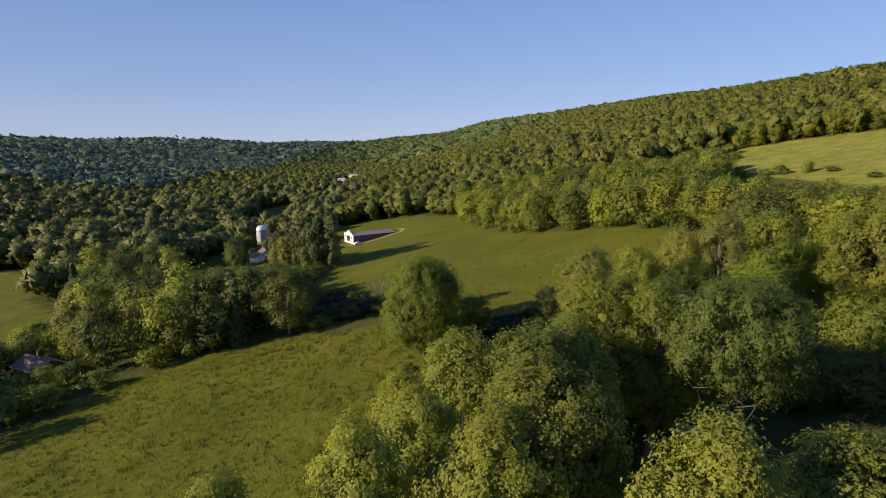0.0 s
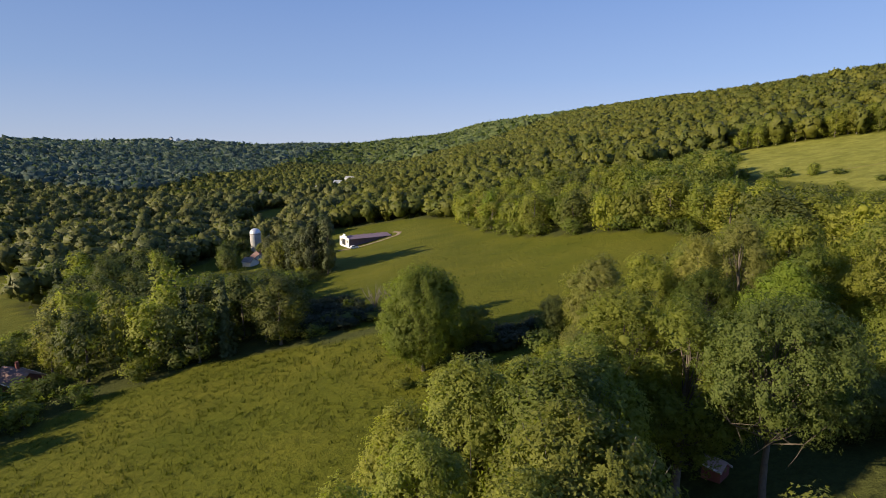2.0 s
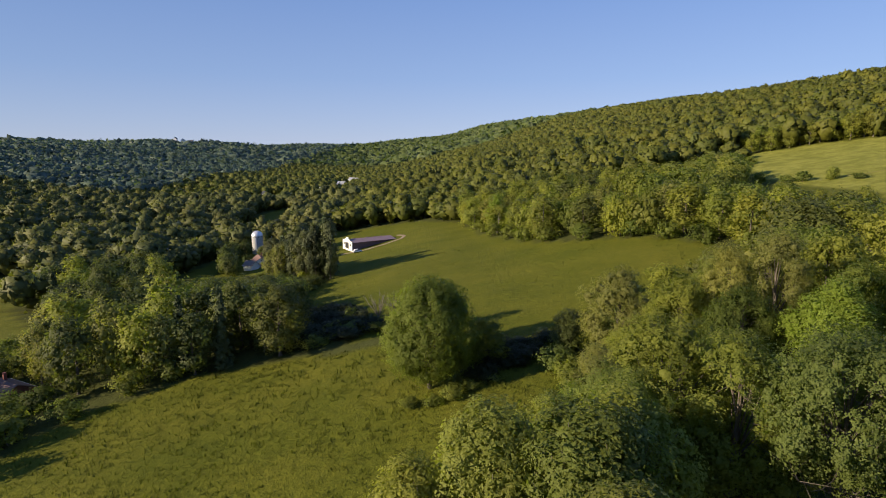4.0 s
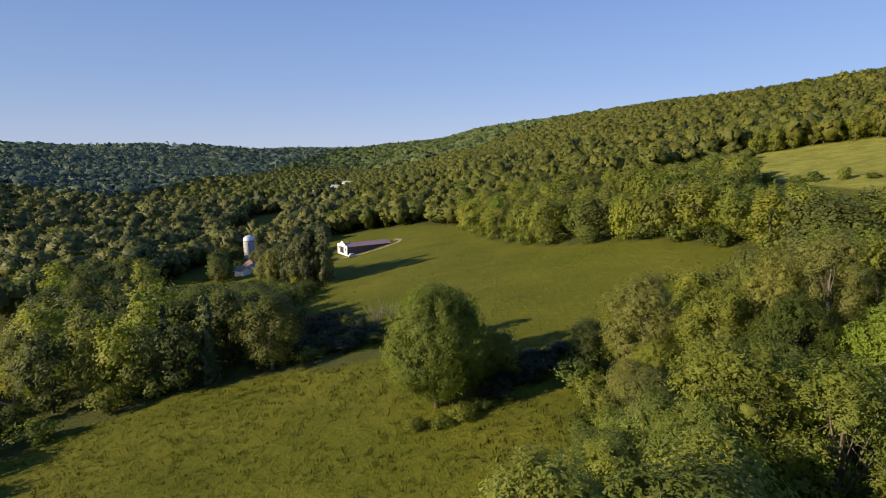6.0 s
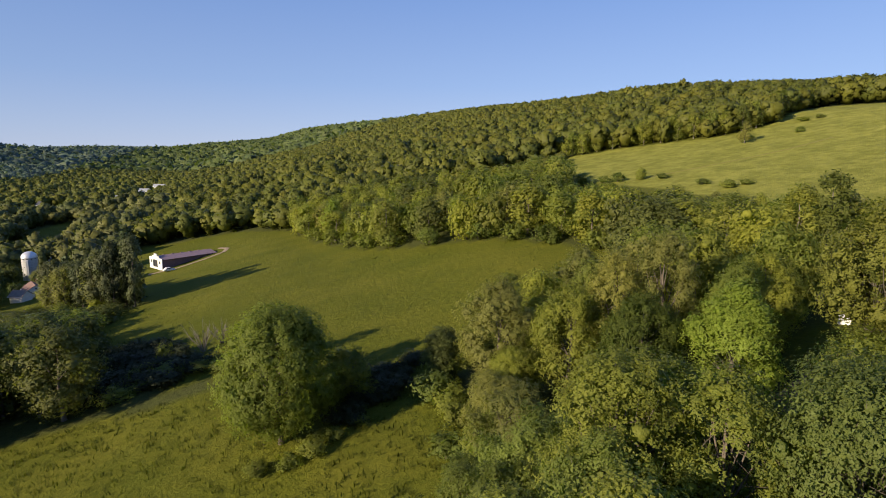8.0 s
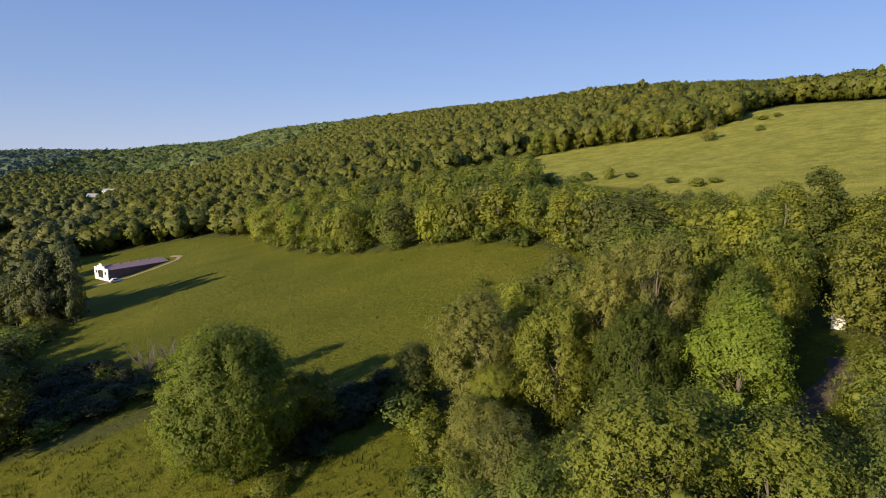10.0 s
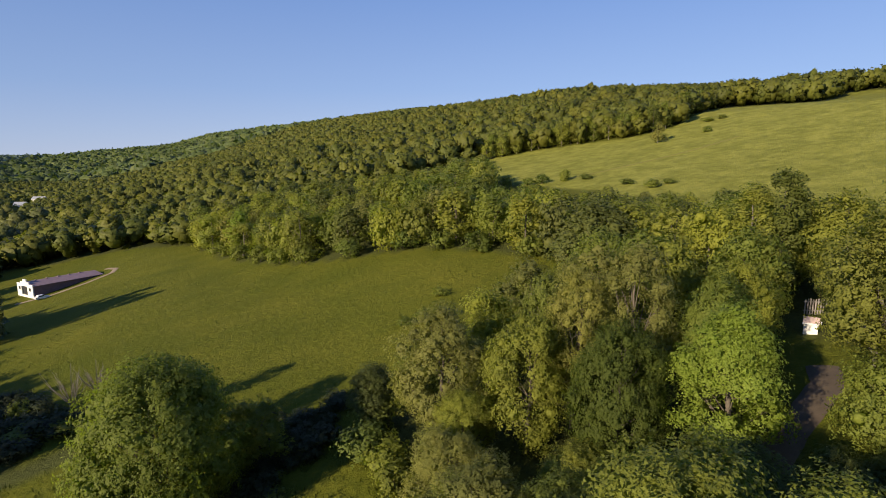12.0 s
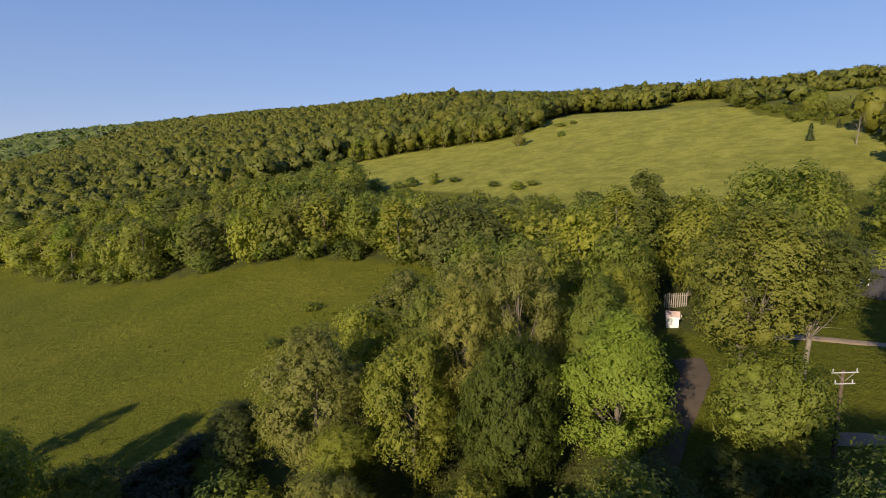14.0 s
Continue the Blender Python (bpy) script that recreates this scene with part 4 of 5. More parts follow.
# the sector the camera looks into; distant woods are kept to it
def in_view_sector(x, y):
    a = np.degrees(np.arctan2(x - 2, y + 25))
    return (a > -42) & (a < 92)


def near_done(x, y):
    return inside(x, y, WEST_WOOD) | inside(x, y, EAST_WOOD) | inside(x, y, [(-20, 0), (60, 0), (60, 60), (84, 114), (36, 118), (22, 112), (20, 60)])


def middle(x, y):
    return (x > -0.8 * y - 40) & (x > -420) & (x < 480) & (y > 20) & (y < 600)


def close_by(x, y):
    """The land near the flight, where each tree stands by itself."""
    return (x > -135) & (x < 175) & (y < 262) & ~((x < -60) & (y > 225))


FILL_WEST = [(-60, 125), (-32, 128), (-38, 182), (-40, 215), (-70, 225), (-130, 225), (-112, 165), (-80, 128)]
FILL_EAST = [(60, 100), (86, 50), (100, 10), (240, 0), (250, 72), (172, 82), (150, 100), (132, 126), (128, 165), (141, 207), (175, 262), (30, 262), (40, 212), (73, 164), (84, 114)]
for poly in (FILL_WEST, FILL_EAST):
    for x, y in scatter(poly, 8.5, 900, rng, lambda x, y: not (-130 < x < -75 and y < 150)):
        h, out = rng.uniform(9, 15), math.hypot(x - 3, y - 40)
        if x < -0.63 * y:
            h = min(h, 35 - 0.278 * math.hypot(x, y) - float(ground(x, y)))
        elif x < 0 and y > 150:
            h = min(h, 34 - 0.2 * math.hypot(x, y) - float(ground(x, y)))
        if x - 3 > 0.62 * (y - 40):
            h = min(h, 34.5 + rng.normal(0, 0.8) - 0.048 * out - float(ground(x, y)) + (5 if y < 75 else 0))
        if h > 3 and math.hypot(x - 75, y - 69.5) > 5:
            plant(rng.choice(["oak", "olive", "birch", "brown"], p=[0.5, 0.2, 0.2, 0.1]), x, y, h, min(rng.uniform(4.4, 6.6), 0.6 * h), "mid", group="trees on the valley side")

x, y = wood_points(-420, 480, 20, 600, 10.2, rng, lambda x, y: in_view_sector(x, y) & ~near_done(x, y) & middle(x, y) & ~close_by(x, y))
low = (x > 95) & (x < 190) & (y > 100) & (y < 292)
tall = np.where(low, rng.uniform(4, 8, len(x)), np.where((x > 300) & (y < 0.3 * x + 41), rng.uniform(3, 6.5, len(x)), rng.uniform(10, 15.5, len(x))))
tall = tall * np.where(low, 1.0, rng.uniform(0.82, 1.3, len(x))) * (0.94 + 0.2 * np.sin(x / 27 + 1.5 * np.sin(y / 39)) * np.sin(y / 31 + x / 60))
wide = np.minimum(rng.uniform(4.6, 8.2, len(x)), 0.5 * tall + 1.2)
for name, k, leaf_kind, label in (("hillside_woods", x > -45, "wood", "mixed green woodland covering the valley side"), ("valley_woods", (x <= -45) & ~((x < -70) & (y < 172)), "valley", "dark green woodland on the valley floor")):
    if leaf_kind == "valley":
        k = k & ~((x > -94) & (y < 262))
    woods(name, x[k], y[k], tall[k], wide[k] * 1.14, LEAF[leaf_kind], 16, 120, 0.092, label, rng)
x, y = wood_points(-300, 640, 60, 1500, 12.4, rng, lambda x, y: in_view_sector(x, y) & ~near_done(x, y) & ~middle(x, y) & ~close_by(x, y))
tall, wide, k = np.where((y < 280) & (x > 500), rng.uniform(5, 10, len(x)), rng.uniform(10.5, 15.5, len(x))), rng.uniform(5.6, 8.8, len(x)), y < 800
wide = np.minimum(wide, 0.5 * tall + 3)
woods("upper_woods", x[k], y[k], tall[k], wide[k], LEAF["wood"], 11, 60, 0.115, "mixed woodland on the upper slopes and valley floor", rng)
woods("slope_woods", x[~k], y[~k], tall[~k], wide[~k], LEAF["wood"], 6, 26, 0.13, "mixed woodland further along the slope", rng)
# the western slope and far hills carry haze in their leaf colour
x, y = wood_points(-850, -300, 250, 1500, 15, rng, lambda x, y: in_view_sector(x, y) & ~middle(x, y))
woods("west_slope_woods", x, y, rng.uniform(10, 15.5, len(x)), rng.uniform(9.5, 14, len(x)), LEAF["far"], 5, 22, 0.16, "woodland on the shaded western slope, haze painted into its leaves", rng)
x, y = wood_points(-1300, 800, 1500, 3700, 30, rng, lambda x, y: in_view_sector(x, y))
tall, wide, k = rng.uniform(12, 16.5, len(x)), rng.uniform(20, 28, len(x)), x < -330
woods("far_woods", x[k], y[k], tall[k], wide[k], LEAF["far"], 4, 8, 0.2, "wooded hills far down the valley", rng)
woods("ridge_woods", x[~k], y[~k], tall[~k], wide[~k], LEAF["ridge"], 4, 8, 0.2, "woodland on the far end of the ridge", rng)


# near-black bushes whose leaf colour stands in for shade behind the field's brow
SHADE_POOLS = [(8, 95), (10.5, 91), (16, 93.5), (22, 97.5), (26, 101), (25.5, 105), (18, 106.5), (11, 103)], [(-27, 127.5), (-16, 126), (-7, 125), (-7, 133), (-12, 143), (-18, 152), (-28, 158)]
for poly, step, tall in ((SHADE_POOLS[0], 2.5, 1.7), (SHADE_POOLS[1], 3.5, 2.6)):
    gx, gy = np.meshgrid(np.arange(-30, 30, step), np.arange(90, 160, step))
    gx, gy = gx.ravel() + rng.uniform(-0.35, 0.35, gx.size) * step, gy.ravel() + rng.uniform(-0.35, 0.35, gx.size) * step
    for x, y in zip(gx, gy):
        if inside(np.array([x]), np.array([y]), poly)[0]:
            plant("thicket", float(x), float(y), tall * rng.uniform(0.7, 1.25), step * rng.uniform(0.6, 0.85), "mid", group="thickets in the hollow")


# ---- tall grass ----


def tall_grass(name, poly, count, gen, size, label):
    """Upright blades in loose tufts over a stretch of field."""
    xs, ys = [p[0] for p in poly], [p[1] for p in poly]
    x, y = gen.uniform(min(xs), max(xs), count), gen.uniform(min(ys), max(ys), count)
    k = inside(x, y, poly)
    x, y = np.repeat(x[k], 6), np.repeat(y[k], 6)
    x, y = x + gen.normal(0, 0.3, len(x)), y + gen.normal(0, 0.3, len(x))
    n = len(x)
    h = size * gen.uniform(0.5, 1.4, n)
    a = gen.uniform(0, 2 * math.pi, n)
    side = np.stack([np.cos(a), np.sin(a), 0 * a], 1) * (0.10 * h[:, None] + 0.02)
    base = np.stack([x, y, ground(x, y) - 0.1], 1)
    tip = base + np.stack([gen.normal(0, 0.3, n) * h, gen.normal(0, 0.3, n) * h, h + 0.1], 1)
    v = np.stack([base - side, base + side, tip], 1).reshape(-1, 3)
    up = np.tile(np.array([0.0, 0.0, 1.0]), (3 * n, 1))
    me = mesh_from(name, v, np.arange(3 * n).reshape(-1, 3), BLADES, normals=up)
    tagged(new(name, me), label, "grass", kind="stuff")


BLADES = foliage("grass_blades", (0.058, 0.074, 0.008), (0.090, 0.102, 0.012), (0.138, 0.136, 0.020), 0.5)
tall_grass("field_grass", FIELD, 9000, rng, 0.42, "tall rough grass and weeds of the near field")
tall_grass("meadow_grass", [(-20, 150), (8, 119), (22, 96), (60, 104), (80, 120), (70, 164), (40, 205), (0, 230), (-30, 200)], 1500, rng, 0.3, "longer grass tufts of the meadow")


# ---- buildings and other made things ----
WHITE = plain("white_boards", (0.62, 0.61, 0.58), (0.82, 0.81, 0.78), 0.8, 0.6, 0, 0.15, 9)
PURPLE_ROOF = plain("faded_metal_roof", (0.18, 0.118, 0.135), (0.27, 0.19, 0.205), 0.5, 0.7, 0.0, 0.1, 5)
DARK_WALL = plain("dark_boards", (0.12, 0.075, 0.085), (0.20, 0.13, 0.14), 0.7, 0.8, 0, 0.3, 8)
BLACK = plain("dark_opening", (0.012, 0.012, 0.014), (0.03, 0.03, 0.032), 1, 0.6)
GLASS = plain("window_glass", (0.03, 0.04, 0.05), (0.07, 0.085, 0.10), 1, 0.12)
GALV = plain("silo_staves", (0.36, 0.36, 0.37), (0.52, 0.51, 0.50), 0.6, 0.55, 0.1, 0.2, 6)
DOME = plain("silo_dome", (0.55, 0.56, 0.58), (0.74, 0.74, 0.75), 0.7, 0.4, 0.4, 0.1, 6)
TAN_ROOF = plain("tan_shingles", (0.19, 0.145, 0.115), (0.29, 0.225, 0.18), 1.2, 0.85, 0, 0.5, 10)
RED_ROOF = plain("brown_red_shingles", (0.15, 0.085, 0.065), (0.23, 0.14, 0.11), 1.2, 0.85, 0, 0.5, 10)
RED_WALL = plain("red_boards", (0.16, 0.05, 0.04), (0.26, 0.09, 0.07), 1.2, 0.8, 0, 0.3, 10)
PINK_ROOF = plain("pinkish_shingles", (0.40, 0.29, 0.25), (0.54, 0.40, 0.35), 1.2, 0.85, 0, 0.4, 10)
DARK_ROOF = plain("dark_shingles", (0.028, 0.028, 0.036), (0.06, 0.06, 0.072), 1.4, 0.85, 0, 0.5, 10)
PALE_ROOF = plain("pale_metal_roof", (0.36, 0.37, 0.38), (0.52, 0.52, 0.52), 0.5, 0.4, 0.3, 0.1, 4)
GREY_WOOD = plain("grey_wood", (0.17, 0.15, 0.125), (0.32, 0.29, 0.25), 1.4, 0.85, 0, 0.4, 12)
POLE_WOOD = plain("tarred_pole", (0.06, 0.042, 0.03), (0.12, 0.085, 0.06), 1.4, 0.85, 0, 0.4, 12)
DIRT = plain("dirt_track", (0.20, 0.145, 0.095), (0.34, 0.26, 0.18), 0.5, 0.95, 0, 0.5, 3)
CAR_PAINT = plain("white_car_paint", (0.74, 0.74, 0.74), (0.82, 0.82, 0.82), 1, 0.25)
TYRE = plain("tyre_rubber", (0.015, 0.015, 0.015), (0.03, 0.03, 0.03), 2, 0.8)
RIM = plain("wheel_rim", (0.4, 0.4, 0.4), (0.55, 0.55, 0.55), 2, 0.35, 0.8)


def part(name, bm, material, parent, label=""):
    me = bpy.data.meshes.new(name)
    bm.normal_update()
    bm.to_mesh(me)
    bm.free()
    me.materials.append(material)
    ob = new(name, me)
    ob.parent = parent
    return tagged(ob, label)


def box(bm, size, centre, bevel=0.0):
    r = bmesh.ops.create_cube(bm, size=1.0, matrix=Matrix.Translation(centre) @ Matrix.Diagonal((*size, 1)))
    if bevel:
        es = list({e for v in r["verts"] for e in v.link_edges})
        bmesh.ops.bevel(bm, geom=es, offset=bevel, segments=2, affect="EDGES")
    return bm


def boxed(size, centre, bevel=0.0):
    return box(bmesh.new(), size, centre, bevel)


def prism(outline, y0, y1):
    """A solid with its outline in x and z, from y0 to y1."""
    bm = bmesh.new()
    a = [bm.verts.new((x, y0, z)) for x, z in outline]
    b = [bm.verts.new((x, y1, z)) for x, z in outline]
    bm.faces.new(a)
    bm.faces.new(b[::-1])
    n = len(a)
    for i in range(n):
        bm.faces.new((a[i], b[i], b[(i + 1) % n], a[(i + 1) % n]))
    bmesh.ops.recalc_face_normals(bm, faces=bm.faces)
    return bm


def round_bar(radius, length, segments=10, top=None):
    bm = bmesh.new()
    bmesh.ops.create_cone(bm, cap_ends=True, segments=segments, radius1=radius, radius2=radius if top is None else top, depth=length, matrix=Matrix.Translation((0, 0, length / 2)))
    return bm


def window(parent, x, y, z, w, h, facing, frame_mat=None):
    """A window on a wall at y (facing -1 or 1) or, with facing 2 or -2, on a wall at x."""
    size = (w, 0.08, h) if abs(facing) == 1 else (0.08, w, h)
    d = (0, 0.03 * facing, 0) if abs(facing) == 1 else (0.015 * facing, 0, 0)
    win = part("window", boxed(size, (x + d[0], y + d[1], z), 0.01), frame_mat or WHITE, parent, "white framed window")
    inner = (w * 0.8, 0.03, h * 0.82) if abs(facing) == 1 else (0.03, w * 0.8, h * 0.82)
    part("pane", boxed(inner, (x + d[0] * 2.4, y + d[1] * 2.4, z)), GLASS, win)


def house(name, x, y, turn, w, l, eave, ridge, wall_mat, roof_mat, label, windows=(), door=None, chimney=False, sink=0.6, category="house"):
    """A gabled building; its ridge runs along y, gables at both ends."""
    thing = new(name)
    thing.matrix_basis = pose(x, y, float(ground(x, y)), 0, 0, turn)
    part("wall", prism([(-w / 2, -sink), (w / 2, -sink), (w / 2, eave), (0, ridge - 0.12), (-w / 2, eave)], -l / 2, l / 2), wall_mat, thing)
    over, t = min(0.45, 0.11 * w), min(0.16, 0.06 * w)
    slope = (ridge - eave) / (w / 2)
    for s in (-1, 1):
        xe = s * (w / 2 + over)
        ze = eave - over * slope
        part("roof", prism([(0, ridge), (xe, ze), (xe, ze + t), (0, ridge + t)], -l / 2 - over, l / 2 + over), roof_mat, thing)
        part("fascia", boxed((0.06, l + 2 * over, 0.2), (xe + s * 0.03, 0, ze + 0.06)), roof_mat if wall_mat == roof_mat else WHITE, thing, "narrow eaves board")
    for args in windows:
        window(thing, *args)
    if door:
        dx, dy, facing = door
        part("door", boxed((1.0, 0.1, 2.05) if abs(facing) == 1 else (0.1, 1.0, 2.05), (dx, dy, 1.02), 0.02), BLACK, thing)
    if chimney:
        part("chimney", boxed((0.6, 0.6, 1.8), (w * 0.18, l * 0.2, ridge + 0.3), 0.03), RED_WALL, thing)
    return tagged(thing, label, category)


def build_barn():
    thing = new("barn")
    thing.matrix_basis = pose(-20.4, 282.2, float(ground(-24, 279)) + 0.1, 0, 0, 30)
    W, L, E, R = 10.6, 24.0, 3.4, 4.3
    # long axis along local x: the front stands at -L/2
    def turned(bm):
        bmesh.ops.rotate(bm, verts=bm.verts, cent=(0, 0, 0), matrix=Matrix.Rotation(radians(90), 3, "Z"))
        return bm
    part("wall", turned(prism([(-W / 2, -1), (W / 2, -1), (W / 2, E), (0, R - 0.1), (-W / 2, E)], -L / 2, L / 2 - 0.3)), DARK_WALL, thing, "dark purple-brown boarded wall")
    for s in (-1, 1):
        part("roof", turned(prism([(0, R), (s * (W / 2 + 0.5), E - 0.1), (s * (W / 2 + 0.5), E + 0.08), (0, R + 0.18)], -L / 2 - 0.3, L / 2 - 0.35)), PURPLE_ROOF, thing, "faded purple-grey metal roof")
    front = part("front_wall", turned(prism([(-W / 2 - 0.3, -1), (W / 2 + 0.3, -1), (W / 2 + 0.3, 3.9), (3.0, 3.9), (3.0, 4.6), (1.4, 4.6), (1.1, 5.4), (-1.1, 5.4), (-1.4, 4.6), (-3.0, 4.6), (-3.0, 3.9), (-W / 2 - 0.3, 3.9)],
                                            L / 2 - 0.28, L / 2 + 0.05)), WHITE, thing, "white stepped front gable")
    fx = -L / 2 - 0.09
    part("door", boxed((0.12, 2.6, 3.0), (fx, -0.3, 1.5), 0.03), BLACK, front, "dark open barn doorway")
    part("door_panel", boxed((0.14, 1.0, 2.9), (fx - 0.06, 1.6, 1.5), 0.03), GLASS, front, "grey sliding door leaf")
    for wy in (-3.7, 3.7):
        part("window", boxed((0.12, 1.2, 1.1), (fx, wy, 2.1), 0.02), BLACK, front, "small dark window")
    part("coping", boxed((0.45, 2.3, 0.14), (-L / 2 + 0.1, 0, 5.46)), WHITE, front)
    for k in range(7):
        part("batten", boxed((0.12, 0.06, 3.6), (-L / 2 + 2.5 + 2.9 * k, -W / 2 - 0.03, 2.0)), DARK_WALL, thing)
    for k in range(5):
        part("vent", boxed((0.7, 0.5, 0.4), (-L / 2 + 3.5 + 3.8 * k, 0, R + 0.25), 0.05), PURPLE_ROOF, thing)
    tagged(thing, "long barn with white stepped front and purple-grey roof", "barn")


build_barn()


def build_car():
    thing = new("car")
    x, y = -25.0, 265.5
    thing.matrix_basis = pose(x, y, float(ground(x, y)), 0, 0, 24)
    body = prism([(-2.2, 0.35), (2.2, 0.35), (2.25, 0.8), (1.9, 1.0), (1.0, 1.05), (-1.6, 1.05), (-2.2, 0.95)], -0.88, 0.88)
    bmesh.ops.bevel(body, geom=list(body.edges), offset=0.07, segments=2, affect="EDGES")
    part("body", body, CAR_PAINT, thing)
    cabin = prism([(-1.7, 1.0), (1.0, 1.0), (0.35, 1.62), (-1.2, 1.62)], -0.78, 0.78)
    bmesh.ops.bevel(cabin, geom=list(cabin.edges), offset=0.08, segments=2, affect="EDGES")
    part("cabin", cabin, CAR_PAINT, thing)
    for s in (-1, 1):
        part("side_window", boxed((1.7, 0.04, 0.4), (-0.35, s * 0.77, 1.3), 0.01), GLASS, thing, "dark side glass")
        part("headlight", boxed((0.08, 0.4, 0.16), (2.22, s * 0.6, 0.75), 0.02), GLASS, thing)
    for sx in (-1.35, 1.35):
        for s in (-1, 1):
            bm = round_bar(0.33, 0.22, 16)
            bmesh.ops.transform(bm, verts=bm.verts, matrix=Matrix.Translation((sx, s * 0.78 + 0.11, 0.33)) @ Matrix.Rotation(radians(90), 4, "X"))
            wheel = part("wheel", bm, TYRE, thing)
            bm = round_bar(0.2, 0.24, 12)
            bmesh.ops.transform(bm, verts=bm.verts, matrix=Matrix.Translation((sx, s * 0.78 + 0.12, 0.33)) @ Matrix.Rotation(radians(90), 4, "X"))
            part("rim", bm, RIM, wheel)
    tagged(thing, "white car parked at the corner of the barn", "car")


build_car()


def build_silo():
    thing = new("silo")
    x, y, r, h = -84.0, 310.0, 3.0, 10.2
    thing.matrix_basis = pose(x, y, float(ground(x, y)) - 0.3, 0, 0, 0)
    part("shaft", round_bar(r, h, 32), GALV, thing, "grey concrete stave shaft")
    bm = bmesh.new()
    bmesh.ops.create_uvsphere(bm, u_segments=32, v_segments=12, radius=r + 0.08, matrix=Matrix.Translation((0, 0, h)) @ Matrix.Diagonal((1, 1, 0.85, 1)))
    bmesh.ops.delete(bm, geom=[v for v in bm.verts if v.co.z < h - 0.05], context="VERTS")
    for f in bm.faces:
        f.smooth = True
    part("dome", bm, DOME, thing, "pale metal dome")
    for z in np.arange(0.8, h - 0.2, 0.75):
        bm = bmesh.new()
        bmesh.ops.create_cone(bm, cap_ends=False, segments=32, radius1=r + 0.035, radius2=r + 0.035, depth=0.07, matrix=Matrix.Translation((0, 0, z)))
        part("hoop", bm, GREY_WOOD, thing)
    for k in range(12):
        a = 2 * math.pi * k / 12
        part("vent", boxed((0.5, 0.1, 0.45), (0, 0, 0)), BLACK, thing).matrix_basis = Matrix.Translation(((r + 0.01) * math.sin(a), -(r + 0.01) * math.cos(a), h - 0.5)) @ Matrix.Rotation(a, 4, "Z")
    part("chute", boxed((0.9, 0.8, h - 1), (0, -r - 0.35, h / 2 - 0.4), 0.05), DOME, thing, "pale unloading chute")
    tagged(thing, "round grey farm silo with a pale dome", "silo")


build_silo()
house("farm_shed", -71, 322, 82, 7.5, 18, 3.8, 5.8, WHITE, PALE_ROOF, "white farm shed with a pale metal roof", [(-3.75, y, 2.2, 1.1, 1.0, -2) for y in (-5, -1, 3)], category="shed")
house("farm_shed", -54, 330, 75, 6.5, 13, 4.2, 6.6, GREY_WOOD, PALE_ROOF, "grey wooden farm shed with a pale roof", [(-3.25, y, 2.4, 1.1, 1.0, -2) for y in (-3, 2)], category="shed")
house("farmhouse", -72.5, 271, 24, 6.6, 8.6, 2.7, 4.7, WHITE, RED_ROOF, "white farmhouse with a red-brown shingled roof",
      [(-2.0, -4.3, 1.5, 0.9, 1.2, -1), (2.0, -4.3, 1.5, 0.9, 1.2, -1), (0, -4.3, 3.4, 0.7, 0.7, -1), (3.3, -2, 1.5, 0.9, 1.2, 2), (3.3, 2, 1.5, 0.9, 1.2, 2)], (0, -4.32, -1), True)
house("house_annex", -74.5, 263, 62, 4.6, 5.0, 2.5, 4.2, WHITE, TAN_ROOF, "white annex with a tan roof before the farmhouse", [(2.3, -1.2, 1.4, 0.9, 1.1, 2), (2.3, 1.0, 1.4, 0.9, 1.1, 2)], category="annex")
house("cottage", -86.4, 123.6, 62, 6.2, 9.0, 2.4, 4.0, RED_WALL, RED_ROOF, "low red cottage with a brown shingled roof", [(3.1, -2.6, 1.3, 1.0, 1.0, 2), (3.1, 0, 1.3, 1.0, 1.0, 2)], (3.12, 2.6, 2), True)
for x, y, turn, w, l, e, r, wall, roof, label in (
        (-110, 705, 40, 9, 14, 5, 8, WHITE, PALE_ROOF, "white village house among the valley trees"),
        (-96, 800, 70, 9, 16, 7, 10, WHITE, PALE_ROOF, "white village house with a pale roof"),
        (-86, 870, 60, 9, 20, 9, 12, WHITE, PALE_ROOF, "long white village house with a pale roof"),
        (-170, 660, 30, 9, 12, 6, 9, WHITE, DARK_ROOF, "white gabled village house with a dark roof"),
        (-126, 640, 80, 9, 22, 3.5, 6, GREY_WOOD, GREY_WOOD, "long grey farm building in the valley")):
    house("village_house", x, y, turn, w * 0.85, l * 0.75, e + 1, r + 1, wall, roof, label, [(-w * 0.425, k, 3, 1.2, 1.6, -2) for k in (-3, 0, 3)])
house("garden_shed", 73.6, 69.2, 24, 1.2, 1.5, 1.4, 2.0, WHITE, PINK_ROOF, "small white shed with a pinkish roof among the trees", [(0.0, -1.0, 1.45, 0.3, 0.3, -1)], category="shed")
house("garden_shed", 27.0, 46.5, 30, 1.4, 1.7, 1.3, 1.9, RED_WALL, PINK_ROOF, "little shed with a pinkish roof in deep tree shade", (), None, category="shed")
# walls take the dark roof colour in place of the trees' shade
house("house_in_wood", 98.5, 53.0, -25, 7.0, 9.5, 3.0, 5.2, DARK_ROOF, DARK_ROOF, "house with shade-darkened walls and a dark roof behind the trees", [(-3.5, -2.5, 1.5, 1.0, 1.2, -2), (-3.5, 2.5, 1.5, 1.0, 1.2, -2)])


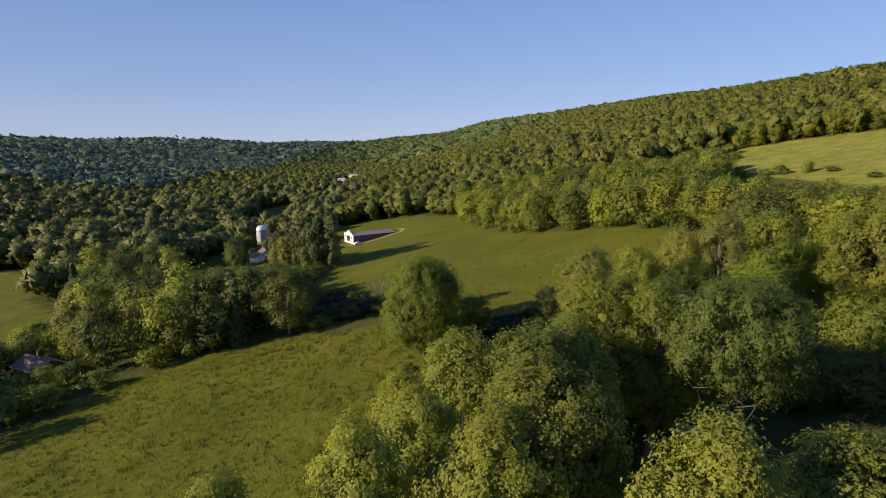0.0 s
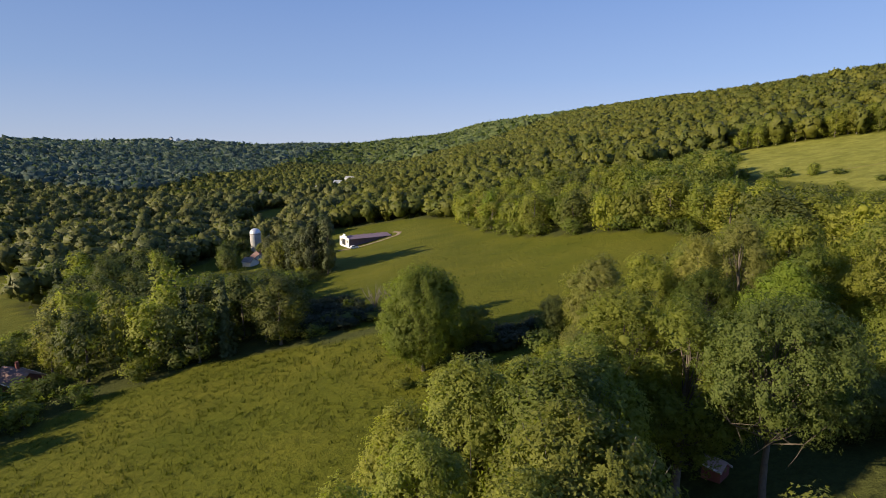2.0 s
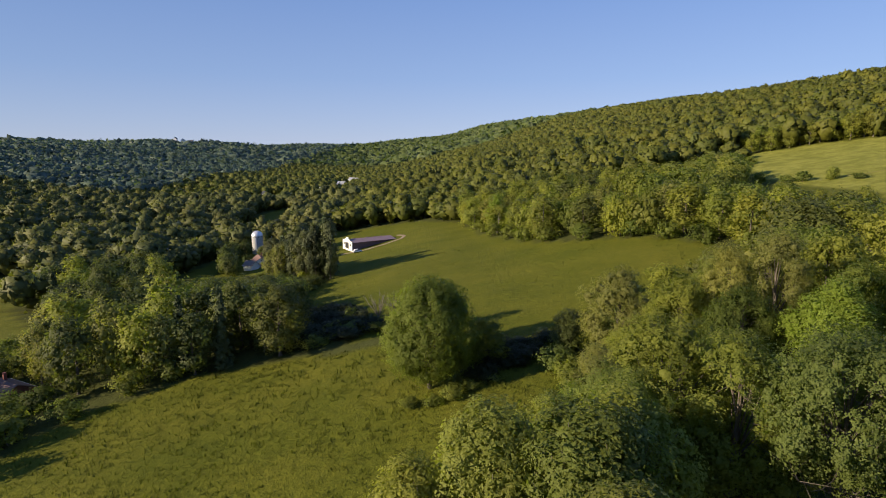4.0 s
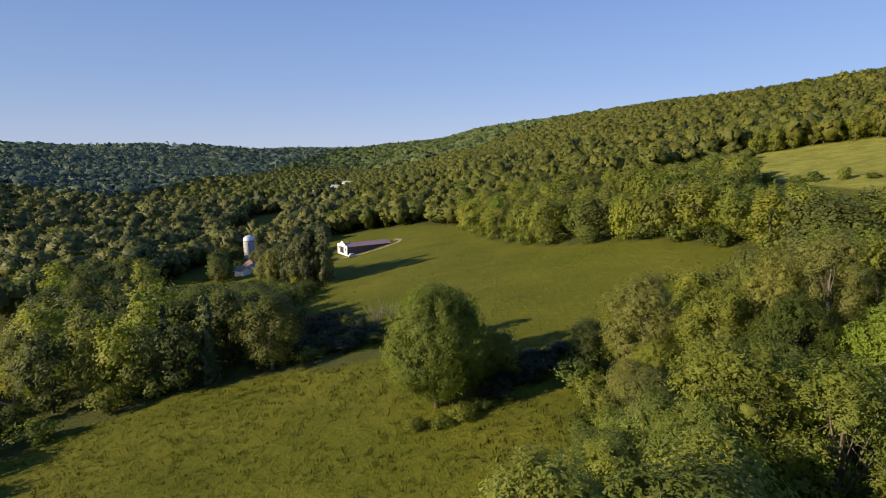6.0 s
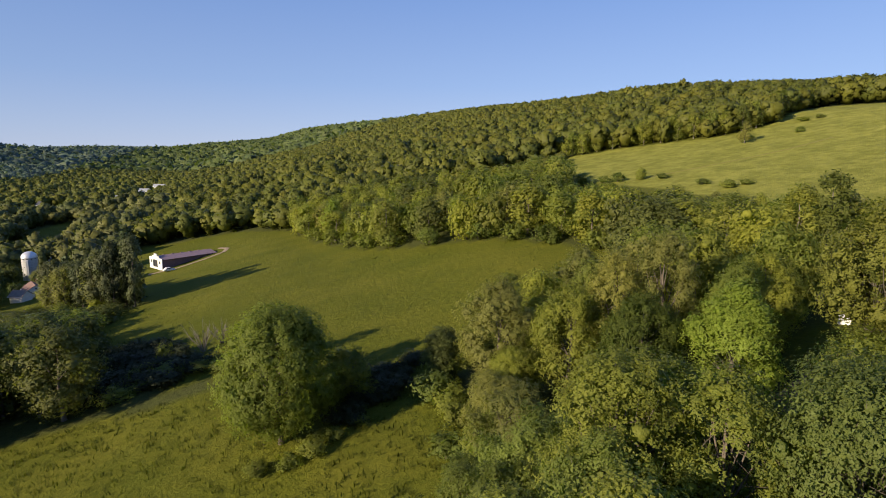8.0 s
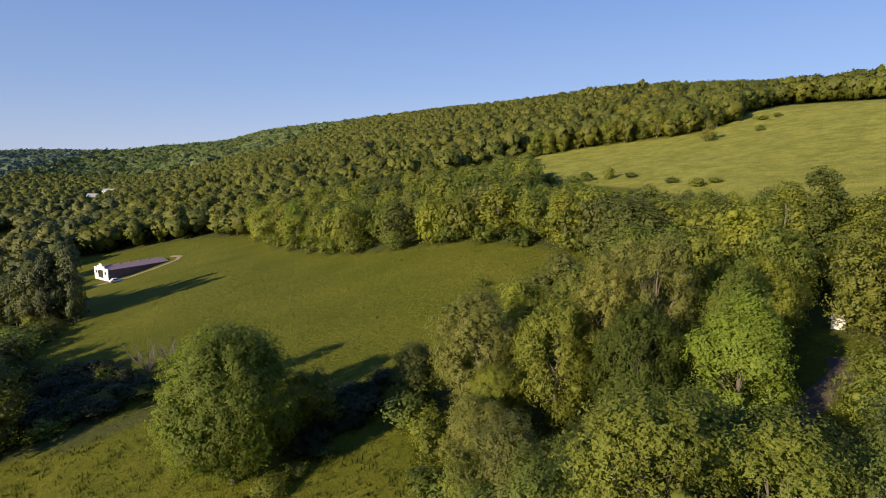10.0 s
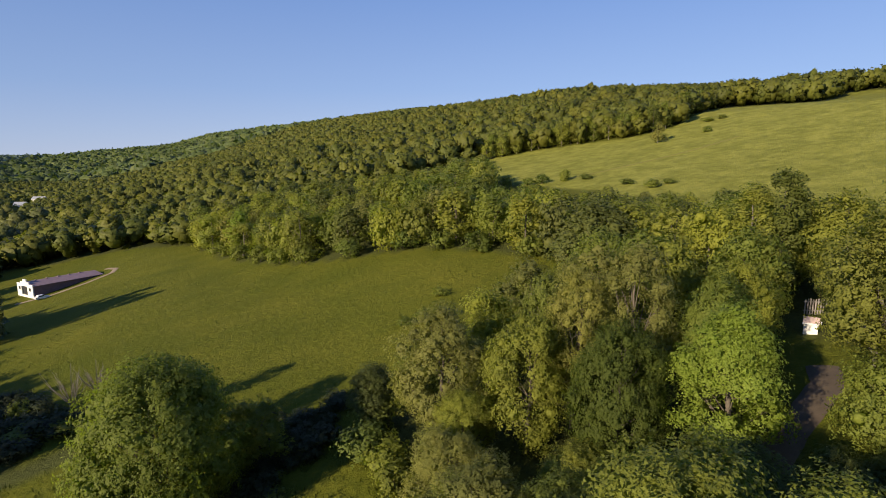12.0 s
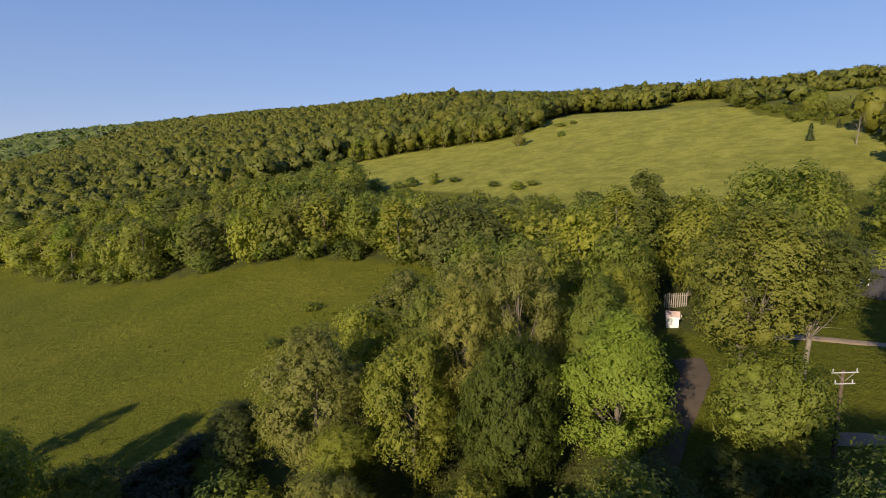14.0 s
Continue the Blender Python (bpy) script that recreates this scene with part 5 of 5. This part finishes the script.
for x, y, turn, w, l, e, r in ((-845, 2130, 20, 16, 30, 13, 20), (-815, 2135, 60, 14, 20, 9, 15), (-872, 2130, 0, 10, 14, 18, 24)):
    house("hilltop_farm", x, y, turn, w, l, e, r, WHITE, DARK_ROOF, "farm building on the far hilltop", [(-w / 2, k, 5, 1.6, 2.0, -2) for k in (-4, 4)], category="farm building")


def build_fence():
    thing = new("fence")
    x, y = 80.5, 71.6
    thing.matrix_basis = pose(x, y, float(ground(x, y)), 0, 0, -40)
    for k in range(11):
        part("slat", boxed((0.16, 0.05, 2.0 + 0.12 * ((k * 7) % 3)), (-1.6 + 0.32 * k, 0, 1.05)), GREY_WOOD, thing)
    for z in (0.5, 1.7):
        part("rail", boxed((3.6, 0.08, 0.1), (0, 0.07, z)), GREY_WOOD, thing)
    tagged(thing, "weathered grey board fence behind the garage", "fence")


build_fence()


def build_pole():
    thing = new("utility_pole")
    x, y = 50.2, 48.0
    z = float(ground(x, y))
    thing.matrix_basis = pose(x, y, z, 0, 0, -42)
    top = 21.3 - z
    part("pole", round_bar(0.16, top, 12, 0.11), POLE_WOOD, thing)
    for dz, w, bars in ((0.12, 2.0, 2), (0.95, 1.5, 2)):
        arm = part("crossarm", boxed((w, 0.07, 0.075), (0.1 if dz > 0.5 else 0, -0.16, top - dz), 0.01), GALV, thing, "pale weathered crossarm")
        for s in (-1, 1):
            bm = round_bar(0.045, 0.22, 8)
            bmesh.ops.translate(bm, verts=bm.verts, vec=(s * (w / 2 - 0.12), -0.16, top - dz + 0.06))
            part("insulator", bm, GALV, arm)
    for s in (-1, 1):
        bm = bmesh.new()
        v, f = tube([(s * 0.7, -0.2, top - 0.15), (0, -0.2, top - 0.75)], [0.02, 0.02], 4)
        vs = [bm.verts.new(p) for p in v]
        for q in f:
            bm.faces.new([vs[i] for i in q])
        part("brace", bm, GREY_WOOD, thing)
    tagged(thing, "dark wooden utility pole with two pale crossarms", "utility pole")


build_pole()


def build_track(name, points, width, label, surface=None):
    """A worn track laid on the ground along points of the plan."""
    pts = [Vector((x, y)) for x, y in points]
    path = []
    for i in range(len(pts) - 1):
        n = max(2, int((pts[i + 1] - pts[i]).length / 0.8))
        path += [pts[i].lerp(pts[i + 1], k / n) for k in range(n)]
    path.append(pts[-1])
    verts, faces, m = [], [], 6
    for i, p in enumerate(path):
        d = (path[min(i + 1, len(path) - 1)] - path[max(i - 1, 0)]).normalized()
        side = Vector((d.y, -d.x))
        for k in range(m + 1):
            s = (k / m - 0.5) * width * (1 + 0.14 * noise.noise((p.x * 0.5, p.y * 0.5, k * 0.01)))
            q = p + side * s
            verts.append((q.x, q.y, float(ground(q.x, q.y)) + 0.16 - (0.12 if k in (0, m) else 0) + 0.03 * noise.noise((q.x, q.y, 5))))
    for i in range(len(path) - 1):
        for k in range(m):
            a = i * (m + 1) + k
            faces.append((a, a + 1, a + m + 2, a + m + 1))
    tagged(new(name, mesh_from(name, verts, faces, surface or DIRT, None, True)), label, "track", kind="structure")


# darker than the lanes' dirt: the trees' shadow is put into this colour
DRIVE = plain("shaded_earth", (0.062, 0.044, 0.028), (0.118, 0.088, 0.056), 0.8, 0.9, 0, 0.3, 9)
build_track("drive", [(38, 57.4), (45, 58.4), (53, 59.8), (60, 61.2), (64, 63.5)], 2.9, "worn drive under the trees, shade painted into its earth", DRIVE)
build_track("barn_apron", [(-33, 268), (-22, 268.5), (-12, 274), (-4, 281), (-2.5, 288), (-6, 294)], 2.0, "strip of gravel round the barn", DIRT)
build_track("lane_upper", [(73, 60), (75.2, 55), (76, 49), (76.5, 40), (75, 30)], 1.7, "two-track gravel lane across the lawn")
build_track("lane_lower", [(52.6, 48.4), (53.4, 46.5), (54, 44), (53, 36), (50, 28)], 1.8, "worn dirt lane beside the utility pole")
TRODDEN = plain("trodden_grass", (0.145, 0.135, 0.016), (0.215, 0.195, 0.03), 0.6, 0.95, 0, 0.4, 4)
build_track("field_track", [(228, 172), (205, 174), (184, 180), (163, 186), (146, 192)], 1.5, "grassy track worn across the pasture", TRODDEN)
